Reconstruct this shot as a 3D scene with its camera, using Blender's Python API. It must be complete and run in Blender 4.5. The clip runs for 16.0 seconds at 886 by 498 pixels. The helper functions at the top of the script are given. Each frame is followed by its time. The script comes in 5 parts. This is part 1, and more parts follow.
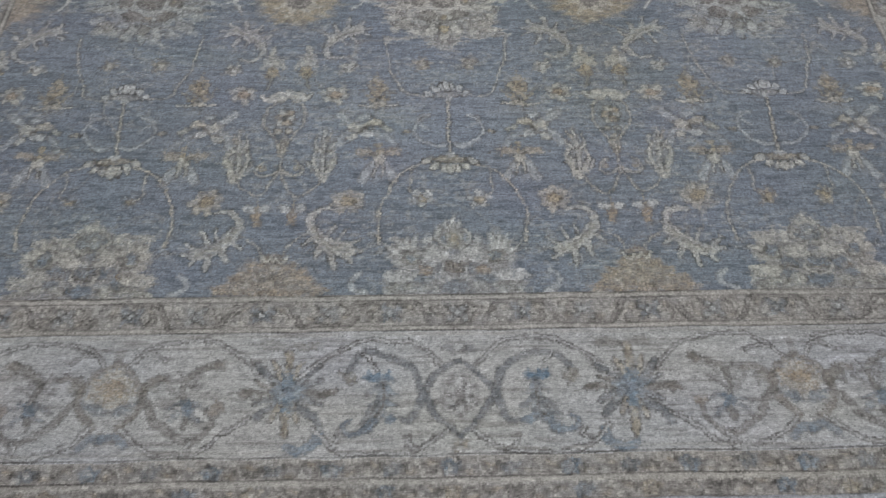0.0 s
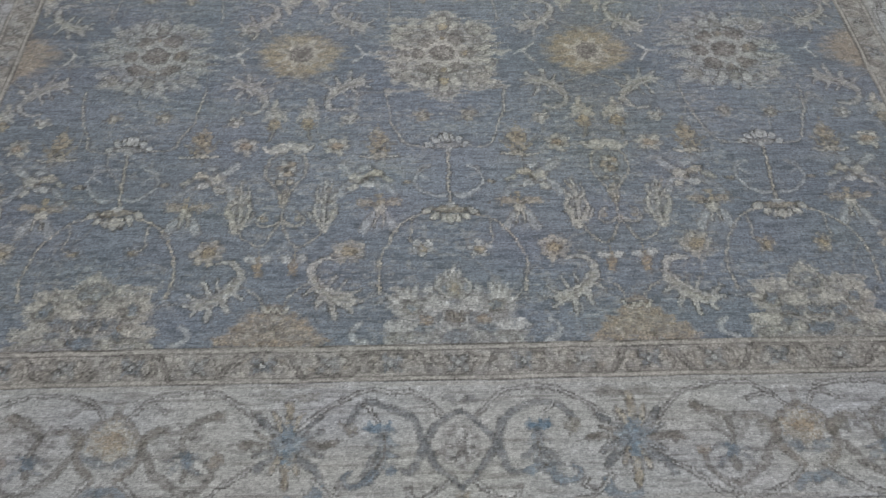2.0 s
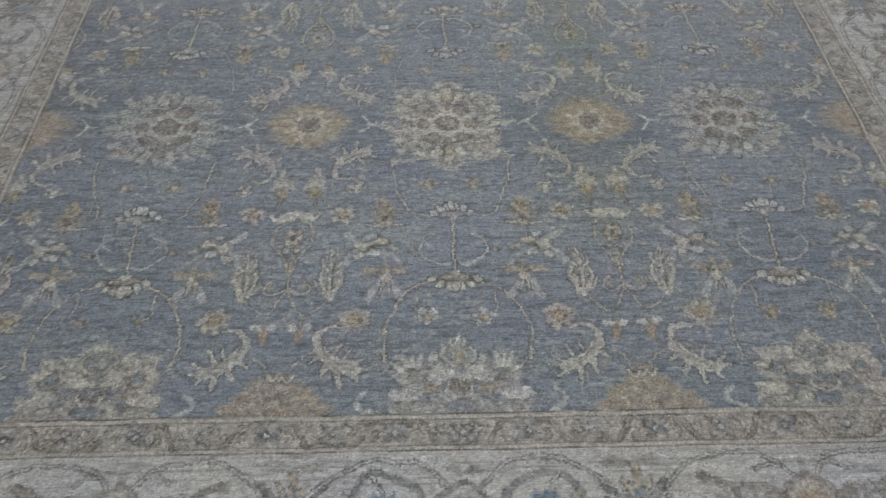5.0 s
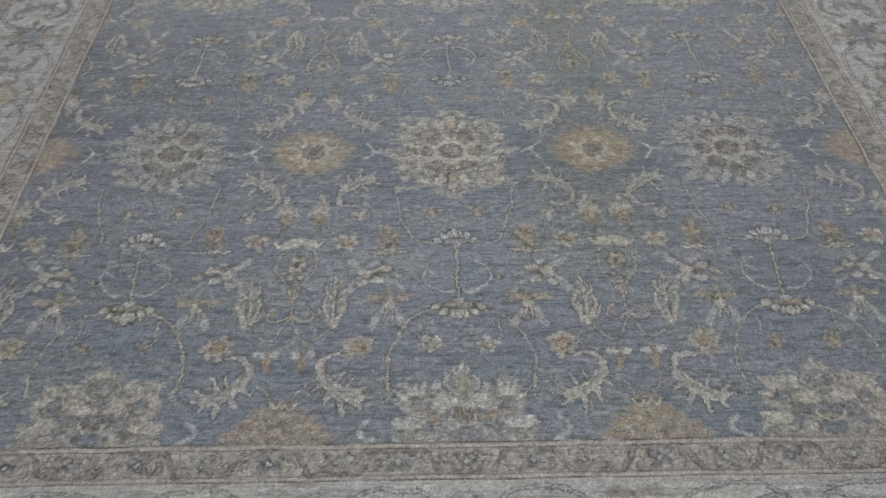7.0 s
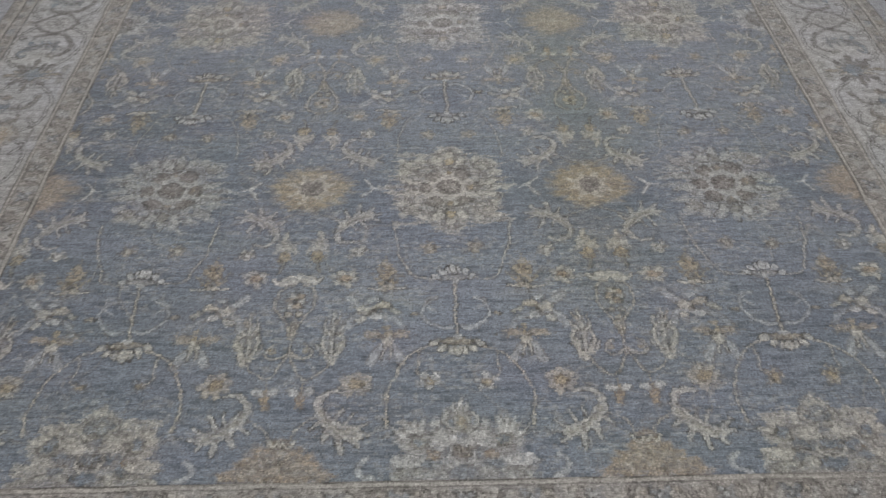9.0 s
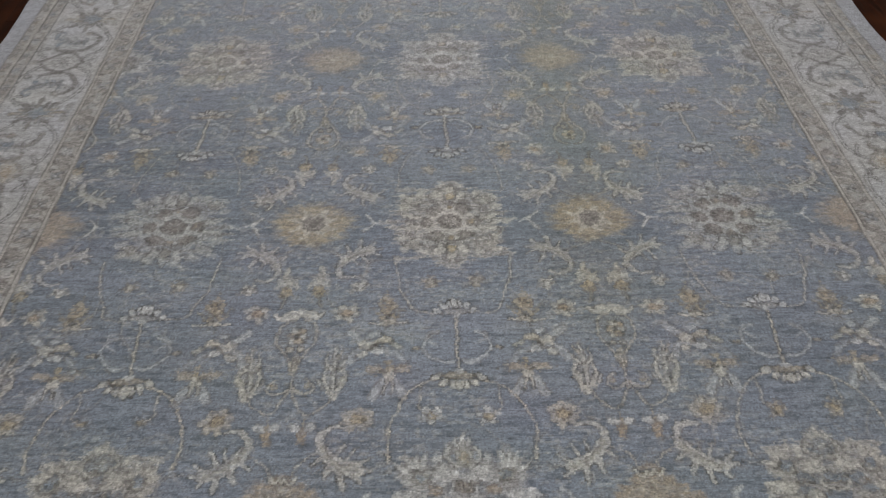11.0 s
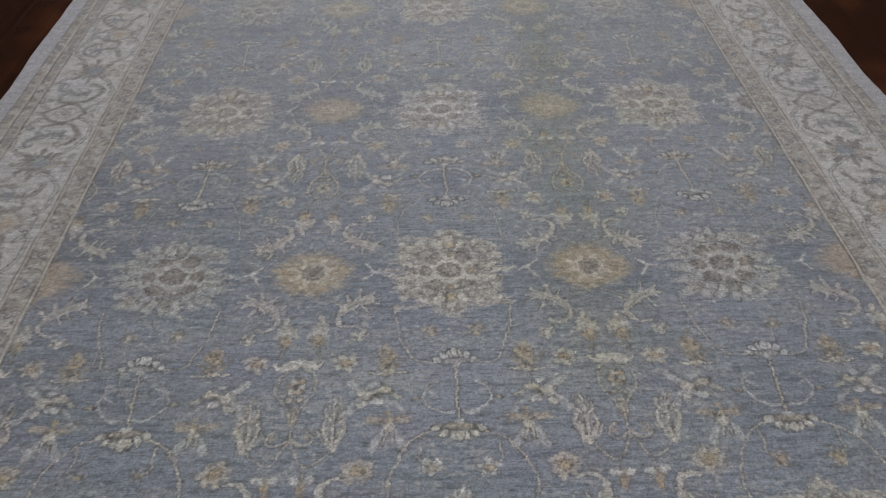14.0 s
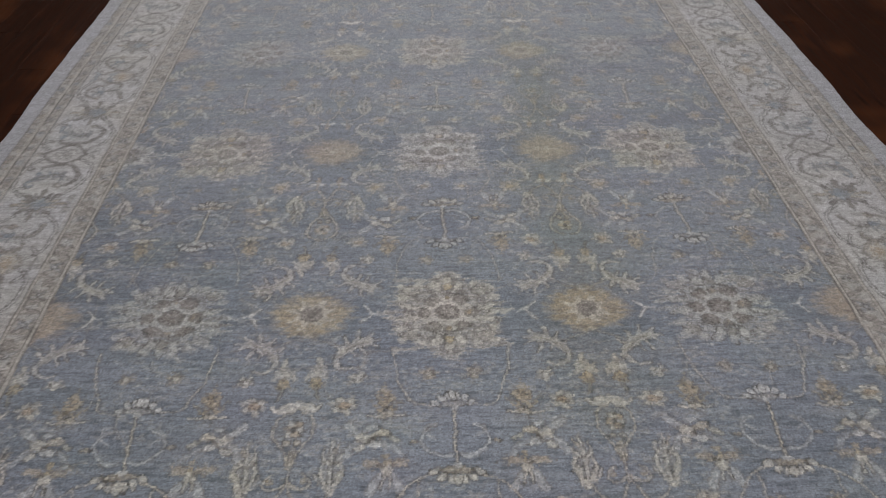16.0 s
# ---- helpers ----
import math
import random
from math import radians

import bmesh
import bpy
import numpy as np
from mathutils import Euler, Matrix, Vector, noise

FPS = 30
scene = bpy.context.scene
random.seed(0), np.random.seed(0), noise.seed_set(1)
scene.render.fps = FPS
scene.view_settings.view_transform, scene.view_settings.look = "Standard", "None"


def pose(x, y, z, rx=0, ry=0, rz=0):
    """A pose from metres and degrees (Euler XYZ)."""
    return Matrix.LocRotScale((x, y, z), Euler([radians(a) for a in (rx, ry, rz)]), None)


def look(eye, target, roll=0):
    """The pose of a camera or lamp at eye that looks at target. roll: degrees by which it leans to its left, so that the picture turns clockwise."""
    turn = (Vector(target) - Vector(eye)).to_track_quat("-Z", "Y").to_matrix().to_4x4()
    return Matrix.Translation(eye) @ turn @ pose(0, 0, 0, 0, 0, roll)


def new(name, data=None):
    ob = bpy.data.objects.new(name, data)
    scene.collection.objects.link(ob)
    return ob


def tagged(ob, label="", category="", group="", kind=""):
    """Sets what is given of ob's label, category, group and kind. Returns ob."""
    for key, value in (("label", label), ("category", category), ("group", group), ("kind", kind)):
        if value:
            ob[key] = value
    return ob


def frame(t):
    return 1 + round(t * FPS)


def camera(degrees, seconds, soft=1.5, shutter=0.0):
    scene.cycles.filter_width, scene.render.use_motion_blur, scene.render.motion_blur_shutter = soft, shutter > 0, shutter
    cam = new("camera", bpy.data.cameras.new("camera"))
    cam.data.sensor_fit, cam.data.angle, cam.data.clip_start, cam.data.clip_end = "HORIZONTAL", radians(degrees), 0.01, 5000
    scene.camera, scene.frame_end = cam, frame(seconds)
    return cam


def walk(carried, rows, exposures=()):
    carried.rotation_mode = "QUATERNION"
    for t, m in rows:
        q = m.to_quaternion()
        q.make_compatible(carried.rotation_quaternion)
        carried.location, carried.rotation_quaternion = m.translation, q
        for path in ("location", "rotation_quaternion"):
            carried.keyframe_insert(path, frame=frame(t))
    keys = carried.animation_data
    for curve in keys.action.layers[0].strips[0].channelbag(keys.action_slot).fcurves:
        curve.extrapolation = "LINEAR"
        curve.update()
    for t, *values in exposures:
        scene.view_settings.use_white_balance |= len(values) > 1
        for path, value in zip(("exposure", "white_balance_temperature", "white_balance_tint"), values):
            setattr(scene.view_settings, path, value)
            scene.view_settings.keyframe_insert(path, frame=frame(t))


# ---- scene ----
cam = camera(53.63, 16.0, soft=1.0)
# seconds, place in metres, tilt, lean, turn: a camera standing at the rug's foot that tilts up
ROWS = [
    (0.0, -0.0647, -1.7673, 1.4299, 35.42, -0.70, -1.46),
    (0.5, -0.0631, -1.7663, 1.4327, 36.32, -0.53, -1.62),
    (1.0, -0.0648, -1.7651, 1.4353, 36.93, -0.60, -1.53),
    (1.5, -0.0636, -1.7661, 1.4366, 37.68, -0.46, -1.65),
    (2.0, -0.0628, -1.7675, 1.4379, 38.51, -0.46, -1.62),
    (2.5, -0.0612, -1.7696, 1.4419, 39.25, -0.48, -1.57),
    (3.0, -0.0592, -1.7741, 1.4441, 40.05, -0.37, -1.46),
    (3.5, -0.0605, -1.7711, 1.4472, 40.75, -0.33, -1.49),
    (4.0, -0.0595, -1.7691, 1.4498, 41.52, -0.27, -1.46),
    (6.5, -0.0612, -1.7653, 1.4578, 43.81, -0.03, -1.17),
    (7.0, -0.0627, -1.7644, 1.4583, 44.28, -0.13, -1.14),
    (7.5, -0.0618, -1.7621, 1.4600, 44.65, -0.09, -1.16),
    (8.0, -0.0629, -1.7618, 1.4618, 45.20, -0.21, -1.15),
    (8.5, -0.0626, -1.7622, 1.4653, 45.83, -0.16, -1.25),
    (9.0, -0.0623, -1.7617, 1.4672, 46.41, -0.07, -1.34),
    (11.5, -0.0626, -1.7669, 1.4751, 49.13, 0.24, -1.54),
    (12.0, -0.0631, -1.7663, 1.4766, 49.63, 0.26, -1.59),
    (12.5, -0.0618, -1.7643, 1.4787, 50.07, 0.36, -1.67),
    (13.0, -0.0623, -1.7628, 1.4787, 50.56, 0.31, -1.67),
    (13.5, -0.0643, -1.7617, 1.4802, 51.05, 0.24, -1.64),
    (14.0, -0.0610, -1.7616, 1.4810, 51.56, 0.42, -1.69),
    (14.5, -0.0623, -1.7621, 1.4841, 52.07, 0.29, -1.62),
    (15.0, -0.0637, -1.7630, 1.4862, 52.67, 0.16, -1.62),
    (15.5, -0.0628, -1.7640, 1.4877, 53.39, 0.20, -1.71),
    (16.0, -0.0648, -1.7630, 1.4915, 54.12, 0.16, -1.74),
]
EXPOSURES = [(0.0, 0.0, 6420, 10), (3.5, -0.03, 6560, 8), (8.0, -0.02, 6680, 11), (12.5, -0.03, 6720, 12), (16.0, -0.03, 6760, 14)]   # the white balance drifts a little
walk(cam, [(t, pose(x, y, z, rx, ry, rz)) for t, x, y, z, rx, ry, rz in ROWS], EXPOSURES)

# ---------------------------------------------------------------- light
world = bpy.data.worlds.new("daylight")
scene.world = world
world.use_nodes = True
wn = world.node_tree.nodes
sky = wn.new("ShaderNodeTexSky")
sky.sky_type, sky.sun_disc = "NISHITA", False
sky.sun_elevation, sky.sun_rotation = radians(38), radians(150)
world.node_tree.links.new(sky.outputs["Color"], wn["Background"].inputs["Color"])
wn["Background"].inputs["Strength"].default_value = 0.10


def area(name, place, target, wide, high, watts, colour):
    data = bpy.data.lights.new(name, "AREA")
    data.shape, data.size, data.size_y, data.energy, data.color = "RECTANGLE", wide, high, watts, colour
    ob = new(name, data)
    ob.matrix_world = look(place, target)
    return ob


ROOM_W, ROOM_S, ROOM_N, ROOM_H = 4.2, -3.6, 6.4, 2.9
# lamp for daylight through a window added in the far wall, never in view
area("added_window_daylight", (0, ROOM_N + 0.02, 1.55), (0, 0, 1.2), 3.5, 1.9, 60, (0.92, 0.96, 1.0))
# added ceiling panels, out of view; their watts balance the brightness along the rug
PANELS = [(0.08, -1.9), (0.08, 0.4), (0.08, 2.7), (0.08, 5.0)]
WATTS = (32, 30.5, 24.5, 31.5)
for (px, py), power in zip(PANELS, WATTS):
    area("added_ceiling_lamp", (px, py, ROOM_H - 0.07), (px, py, 0), 1.1, 0.5, power, (1.0, 0.985, 0.97))

# ---------------------------------------------------------------- materials


def nodes_of(name):
    m = bpy.data.materials.new(name)
    m.use_nodes = True
    n, l = m.node_tree.nodes, m.node_tree.links
    return m, n, l, n["Principled BSDF"]


def noise_tex(n, l, scale, detail=3.0, stretch=None, rough=0.55):
    tex = n.new("ShaderNodeTexNoise")
    tex.inputs["Scale"].default_value, tex.inputs["Detail"].default_value = scale, detail
    tex.inputs["Roughness"].default_value = rough
    at = n.new("ShaderNodeTexCoord")
    if stretch:
        mp = n.new("ShaderNodeMapping")
        mp.inputs["Scale"].default_value = stretch
        l.new(at.outputs["Object"], mp.inputs["Vector"])
        l.new(mp.outputs["Vector"], tex.inputs["Vector"])
    else:
        l.new(at.outputs["Object"], tex.inputs["Vector"])
    return tex


def world_noise(n, l, scale, detail, stretch):
    """Noise that runs on from one board to the next."""
    tex = noise_tex(n, l, scale, detail, stretch)
    at, mp = n.new("ShaderNodeNewGeometry"), tex.inputs["Vector"].links[0].from_node
    l.new(at.outputs["Position"], mp.inputs["Vector"])
    return tex


def ramp(n, l, source, lo, hi, a, b):
    r = n.new("ShaderNodeMapRange")
    r.inputs["From Min"].default_value, r.inputs["From Max"].default_value = lo, hi
    r.inputs["To Min"].default_value, r.inputs["To Max"].default_value = a, b
    l.new(source, r.inputs["Value"])
    return r.outputs["Result"]


def mix(n, l, kind, fac, a, b):
    m = n.new("ShaderNodeMix")
    m.data_type, m.blend_type = "RGBA", kind
    for slot, v in ((0, fac), (6, a), (7, b)):
        if hasattr(v, "node"):
            l.new(v, m.inputs[slot])
        elif isinstance(v, tuple):
            m.inputs[slot].default_value = (*v, 1)
        else:
            m.inputs[slot].default_value = v
    return m.outputs[2]


def grey(n, l, value):
    c = n.new("ShaderNodeCombineColor")
    for i in range(3):
        l.new(value, c.inputs[i])
    return c.outputs[0]


def wool():
    """Hand-knotted wool: dyed knots, weft-wise abrash streaks, tips of the pile catching light."""
    m, n, l, b = nodes_of("wool_pile")
    dye = n.new("ShaderNodeAttribute")
    dye.attribute_name = "dye"
    streak = noise_tex(n, l, 1.0, 4.0, (90, 330, 1))
    tuft = noise_tex(n, l, 420.0, 2.0, (1, 1.35, 1))
    worn = noise_tex(n, l, 60.0, 4.0, (1, 1.6, 1))
    col = mix(n, l, "MULTIPLY", 1.0, dye.outputs["Color"], grey(n, l, ramp(n, l, streak.outputs["Fac"], 0.32, 0.68, 0.82, 1.17)))
    col = mix(n, l, "MULTIPLY", 1.0, col, grey(n, l, ramp(n, l, tuft.outputs["Fac"], 0.30, 0.70, 0.86, 1.14)))
    col = mix(n, l, "MULTIPLY", 1.0, col, grey(n, l, ramp(n, l, worn.outputs["Fac"], 0.3, 0.7, 0.90, 1.09)))
    l.new(col, b.inputs["Base Color"])
    b.inputs["Roughness"].default_value = 0.92
    b.inputs["Specular IOR Level"].default_value = 0.15
    b.inputs["Sheen Weight"].default_value = 0.72
    b.inputs["Sheen Roughness"].default_value = 0.45
    bump = n.new("ShaderNodeBump")
    bump.inputs["Strength"].default_value, bump.inputs["Distance"].default_value = 0.5, 0.0015
    l.new(tuft.outputs["Fac"], bump.inputs["Height"])
    l.new(bump.outputs["Normal"], b.inputs["Normal"])
    return m


def dark_wood():
    m, n, l, b = nodes_of("dark_stained_wood")
    grain = noise_tex(n, l, 1.0, 5.0, (60, 3.5, 20))
    blot = world_noise(n, l, 2.6, 2.5, (1.6, 1.0, 1))
    info = n.new("ShaderNodeObjectInfo")
    col = mix(n, l, "MIX", ramp(n, l, grain.outputs["Fac"], 0.3, 0.7, 0, 1), (0.013, 0.0040, 0.0018), (0.040, 0.0115, 0.0042))
    col = mix(n, l, "MIX", ramp(n, l, blot.outputs["Fac"], 0.52, 0.76, 0, 0.62), col, (0.110, 0.034, 0.010))
    col = mix(n, l, "MULTIPLY", 1.0, col, grey(n, l, ramp(n, l, info.outputs["Random"], 0, 1, 0.93, 1.06)))
    l.new(col, b.inputs["Base Color"])
    l.new(ramp(n, l, grain.outputs["Fac"], 0.3, 0.7, 0.42, 0.58), b.inputs["Roughness"])
    b.inputs["Specular IOR Level"].default_value = 0.07
    bump = n.new("ShaderNodeBump")
    bump.inputs["Strength"].default_value, bump.inputs["Distance"].default_value = 0.25, 0.001
    l.new(grain.outputs["Fac"], bump.inputs["Height"])
    l.new(bump.outputs["Normal"], b.inputs["Normal"])
    return m


def plaster(name, colour):
    m, n, l, b = nodes_of(name)
    fine, broad = noise_tex(n, l, 90.0), noise_tex(n, l, 1.3)
    col = mix(n, l, "MULTIPLY", 1.0, colour, grey(n, l, ramp(n, l, broad.outputs["Fac"], 0.3, 0.7, 0.94, 1.03)))
    l.new(col, b.inputs["Base Color"])
    b.inputs["Roughness"].default_value = 0.85
    bump = n.new("ShaderNodeBump")
    bump.inputs["Strength"].default_value, bump.inputs["Distance"].default_value = 0.2, 0.001
    l.new(fine.outputs["Fac"], bump.inputs["Height"])
    l.new(bump.outputs["Normal"], b.inputs["Normal"])
    return m


def glass():
    m, n, l, b = nodes_of("window_glass")
    b.inputs["Transmission Weight"].default_value, b.inputs["Roughness"].default_value = 1.0, 0.0
    return m


def plain(name, colour, rough):
    m, n, l, b = nodes_of(name)
    tex = noise_tex(n, l, 40.0)
    l.new(mix(n, l, "MULTIPLY", 1.0, colour, grey(n, l, ramp(n, l, tex.outputs["Fac"], 0.3, 0.7, 0.93, 1.05))), b.inputs["Base Color"])
    b.inputs["Roughness"].default_value = rough
    return m


def lit_panel():
    m, n, l, b = nodes_of("lit_diffuser")
    b.inputs["Base Color"].default_value = (0.8, 0.8, 0.78, 1)
    # faint glow for the diffusers of the added ceiling panels
    b.inputs["Emission Color"].default_value, b.inputs["Emission Strength"].default_value = (1.0, 0.985, 0.97, 1), 1.0
    return m


WOOL, WOOD, WALL, CEIL = wool(), dark_wood(), plaster("wall_paint", (0.42, 0.41, 0.39)), plaster("ceiling_paint", (0.78, 0.78, 0.76))
GLASS, TRIM, SUBFLOOR = glass(), plain("white_trim_paint", (0.75, 0.74, 0.71), 0.4), plain("subfloor_shadow_gap", (0.02, 0.012, 0.008), 0.8)

# ---------------------------------------------------------------- mesh helpers


def part(name, bm, material, parent, label=""):
    me = bpy.data.meshes.new(name)
    bm.to_mesh(me)
    bm.free()
    me.materials.append(material)
    ob = new(name, me)
    ob.parent = parent
    return tagged(ob, label) if label else ob


def block(bm, x0, x1, y0, y1, z0, z1, bevel=0.0):
    made = bmesh.ops.create_cube(bm, size=1.0, matrix=Matrix.Translation(((x0 + x1) / 2, (y0 + y1) / 2, (z0 + z1) / 2)) @ Matrix.Diagonal((x1 - x0, y1 - y0, z1 - z0, 1)))
    if bevel:
        edges = list({e for v in made["verts"] for e in v.link_edges})
        bmesh.ops.bevel(bm, geom=edges, offset=bevel, segments=1, affect="EDGES")
    return bm


def boxes(*spans):
    bm = bmesh.new()
    for s in spans:
        block(bm, *s)
    return bm

# ---------------------------------------------------------------- the room
T = 0.15
W_, S_, N_, H_ = ROOM_W, ROOM_S, ROOM_N, ROOM_H
floor = tagged(part("floor", boxes((-W_, W_, S_, N_, -0.12, -0.022)), SUBFLOOR, None), "dark reddish-brown stained wooden plank floor", "floor", kind="structure")
tagged(part("wall_west", boxes((-W_ - T, -W_, S_ - T, N_ + T, -0.12, H_)), WALL, None), "plain off-white painted wall", "wall", kind="structure")
tagged(part("wall_east", boxes((W_, W_ + T, S_ - T, N_ + T, -0.12, H_)), WALL, None), "plain off-white painted wall", "wall", kind="structure")
tagged(part("wall_south", boxes((-W_, W_, S_ - T, S_, -0.12, H_)), WALL, None), "plain off-white painted wall", "wall", kind="structure")
tagged(part("wall_north", boxes((-W_, -1.8, N_, N_ + T, -0.12, H_), (1.8, W_, N_, N_ + T, -0.12, H_), (-1.8, 1.8, N_, N_ + T, -0.12, 0.55), (-1.8, 1.8, N_, N_ + T, 2.55, H_)), WALL, None), "plain off-white wall with an added wide window", "wall", kind="structure")
tagged(part("ceiling", boxes((-W_ - T, W_ + T, S_ - T, N_ + T, H_, H_ + 0.12)), CEIL, None), "plain white painted ceiling", "ceiling", kind="structure")
# unseen window, added to give the far lamp an opening
window = tagged(new("added_window_1"), "added wide window with a white painted frame, out of view", "window", kind="structure")
part("window_frame", boxes((-1.8, -1.74, N_ + 0.04, N_ + 0.11, 0.55, 2.55), (1.74, 1.8, N_ + 0.04, N_ + 0.11, 0.55, 2.55), (-1.74, 1.74, N_ + 0.04, N_ + 0.11, 0.55, 0.61), (-1.74, 1.74, N_ + 0.04, N_ + 0.11, 2.49, 2.55), (-0.03, 0.03, N_ + 0.04, N_ + 0.11, 0.61, 2.49)), TRIM, window)
for x0, x1 in ((-1.74, -0.03), (0.03, 1.74)):
    part("pane", boxes((x0, x1, N_ + 0.07, N_ + 0.076, 0.61, 2.49)), GLASS, window).visible_shadow = False
# unseen fittings, added round the ceiling lamps
for px, py in PANELS:
    lamp = tagged(new("added_ceiling_light"), "added flat white ceiling light panel, out of view", "ceiling light", group="ceiling lights")
    lamp.location = (px, py, H_)
    part("housing", boxes((-0.62, 0.62, -0.32, 0.32, -0.055, -0.001)), TRIM, lamp)
    part("diffuser", boxes((-0.57, 0.57, -0.27, 0.27, -0.062, -0.0555)), lit_panel(), lamp, "frosted white diffuser")

# ---------------------------------------------------------------- the rug: a sheet of dyed knots
U = 0.372                      # metres from one column of the field to the next
PILE = 0.012                   # height of the pile above the floor
FX, FY0, FY1 = 2.84, -2.325, 6.84    # the field, in columns
BANDS = (0.0, 0.215, 0.88, 0.985, 1.09, 1.265)   # field, inner guard, main border, outer guard, outer stripe, blue edge
RX, RY0, RY1 = FX + BANDS[5], FY0 - BANDS[5], FY1 + BANDS[5]

# knots are close near the rug's foot and wider towards its far end
half_x = [0.0]
while half_x[-1] < RX:
    half_x.append(half_x[-1] + (0.0049 if half_x[-1] < 2.3 else 0.0049 + 0.0041 * min(1.0, (half_x[-1] - 2.3) / 0.6)))
half_x = np.array(half_x[:-1] + [RX])
xs = np.concatenate([-half_x[:0:-1], half_x])
step, ys = 0.0049, [RY0]
while ys[-1] < RY1:
    ys.append(ys[-1] + step * max(1.0, ((ys[-1] + 4.75) ** 2 + 15.2) / 18.8))
ys = np.array(ys[:-1] + [RY1])
NX, NY = len(xs), len(ys)
X, Y = np.meshgrid(xs, ys)

LATTICE = np.random.RandomState(7).rand(8, 256, 256)


def grain(x, y, layer=0):
    """Smooth noise, 0 to 1, one bump to the unit."""
    i, j = np.floor(x).astype(int), np.floor(y).astype(int)
    f, g = x - i, y - j
    f, g = f * f * (3 - 2 * f), g * g * (3 - 2 * g)
    a = LATTICE[layer]
    i0, i1, j0, j1 = i % 256, (i + 1) % 256, j % 256, (j + 1) % 256
    return (a[j0, i0] * (1 - f) + a[j0, i1] * f) * (1 - g) + (a[j1, i0] * (1 - f) + a[j1, i1] * f) * g


rs = np.random.RandomState(3)
# the drawing goes from knot to knot, so lines wander and step
KNOT = 0.0098
KI, KJ = np.floor(X / KNOT).astype(int) + 2000, np.floor(Y / KNOT).astype(int) + 2000
toss = rs.rand(6, 512, 512)


def per_knot(layer):
    return toss[layer][KJ % 512, KI % 512]


XK, YK = 0.55 * (KI - 1999.5) * KNOT + 0.45 * X, 0.55 * (KJ - 1999.5) * KNOT + 0.45 * Y
XW = XK + 0.022 * (grain(X * 9, Y * 9, 0) - 0.5) + 0.012 * (grain(X * 38, Y * 38, 1) - 0.5) + 0.010 * (per_knot(0) - 0.5)
YW = YK + 0.024 * (grain(X * 9, Y * 9, 2) - 0.5) + 0.014 * (grain(X * 38, Y * 38, 3) - 0.5) + 0.010 * (per_knot(1) - 0.5)
# worn pile: dye lies unevenly, and wears along the rows of knots
FADE = 0.80 + 0.46 * (grain(X * 46, Y * 70, 4) - 0.5) + 0.34 * (grain(X * 14, Y * 60, 6) - 0.5) + 0.30 * (per_knot(2) - 0.5)
STITCH = np.clip(0.30 + (0.6 * grain(X * 30 + 5, Y * 42, 0) + 0.4 * per_knot(3) - 0.36) * 3.0, 0.15, 1)      # outlines break off and start again
# dye taken up unevenly, a few knots at a time
MOTTLE = 1 + 0.26 * (grain(X * 52 + 13, Y * 58 + 5, 1) - 0.5) + 0.16 * (grain(X * 23 + 3, Y * 40, 7) - 0.5) + 0.14 * (per_knot(5) - 0.5)
SPECK = 0.55 * grain(X * 62 + 31, Y * 66 + 17, 4) + 0.45 * per_knot(1)
# curled thread-like lines for the fine drawing inside flowers and stripes
FRET = np.minimum(np.abs(grain(X * 30, Y * 27, 5) - 0.5) / 28, np.abs(grain(X * 21 + 40, Y * 23 + 9, 7) - 0.5) / 22) + 0.0022 * (per_knot(4) - 0.4)

BLUE, NAVY, PALE = (0.168, 0.198, 0.243), (0.082, 0.099, 0.126), (0.228, 0.261, 0.306)
CREAM, WHITE, TAN, GOLD = (0.420, 0.411, 0.382), (0.424, 0.433, 0.440), (0.350, 0.312, 0.250), (0.365, 0.300, 0.185)
ORANGE, BROWN, TAUPE, SKY = (0.345, 0.262, 0.178), (0.074, 0.069, 0.065), (0.212, 0.204, 0.198), (0.185, 0.240, 0.300)
SAGE, IVORY, STONE, EDGE = (0.275, 0.280, 0.250), (0.404, 0.412, 0.424), (0.352, 0.341, 0.327), (0.330, 0.345, 0.385)

DYE = np.zeros((NY, NX, 3))
OWNER = np.zeros((NY, NX), np.int32)
PARTS = []                     # (name, label, parent's number)


def enlist(name, label="", parent=0):
    PARTS.append((name, label, parent))
    return len(PARTS) - 1


def lay(mask, colour, owner):
    DYE[mask] = colour
    OWNER[mask] = owner


# ---- grounds
IN = np.maximum(np.abs(X) - FX, np.maximum(FY0 - Y, Y - FY1))    # distance outside the field
IN = IN + 0.010 * (grain(X * 5, Y * 5, 5) - 0.5)
P_FIELD = enlist("field", "faded blue wool field with horizontal streaks")
P_INNER = enlist("inner_guard", "narrow stone-grey guard stripe with a zigzag vine")
P_MAIN = enlist("main_border", "wide ivory border with scrolls and star flowers")
P_OUTER = enlist("outer_guard", "narrow brownish guard stripe with small blue flowers")
P_STRIPE = enlist("outer_stripe", "stone-grey outer stripe with small scrolls")
P_EDGE = enlist("edge_binding", "plain blue-grey woven edge")
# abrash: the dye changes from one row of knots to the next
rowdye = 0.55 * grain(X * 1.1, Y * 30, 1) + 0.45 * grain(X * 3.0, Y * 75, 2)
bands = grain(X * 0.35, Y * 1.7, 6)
# the near end is also painted paler, in place of stronger light there
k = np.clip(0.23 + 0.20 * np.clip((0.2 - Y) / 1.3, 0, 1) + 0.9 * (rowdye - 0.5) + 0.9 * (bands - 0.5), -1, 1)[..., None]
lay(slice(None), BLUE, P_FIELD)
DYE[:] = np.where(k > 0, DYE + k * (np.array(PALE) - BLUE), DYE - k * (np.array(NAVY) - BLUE))
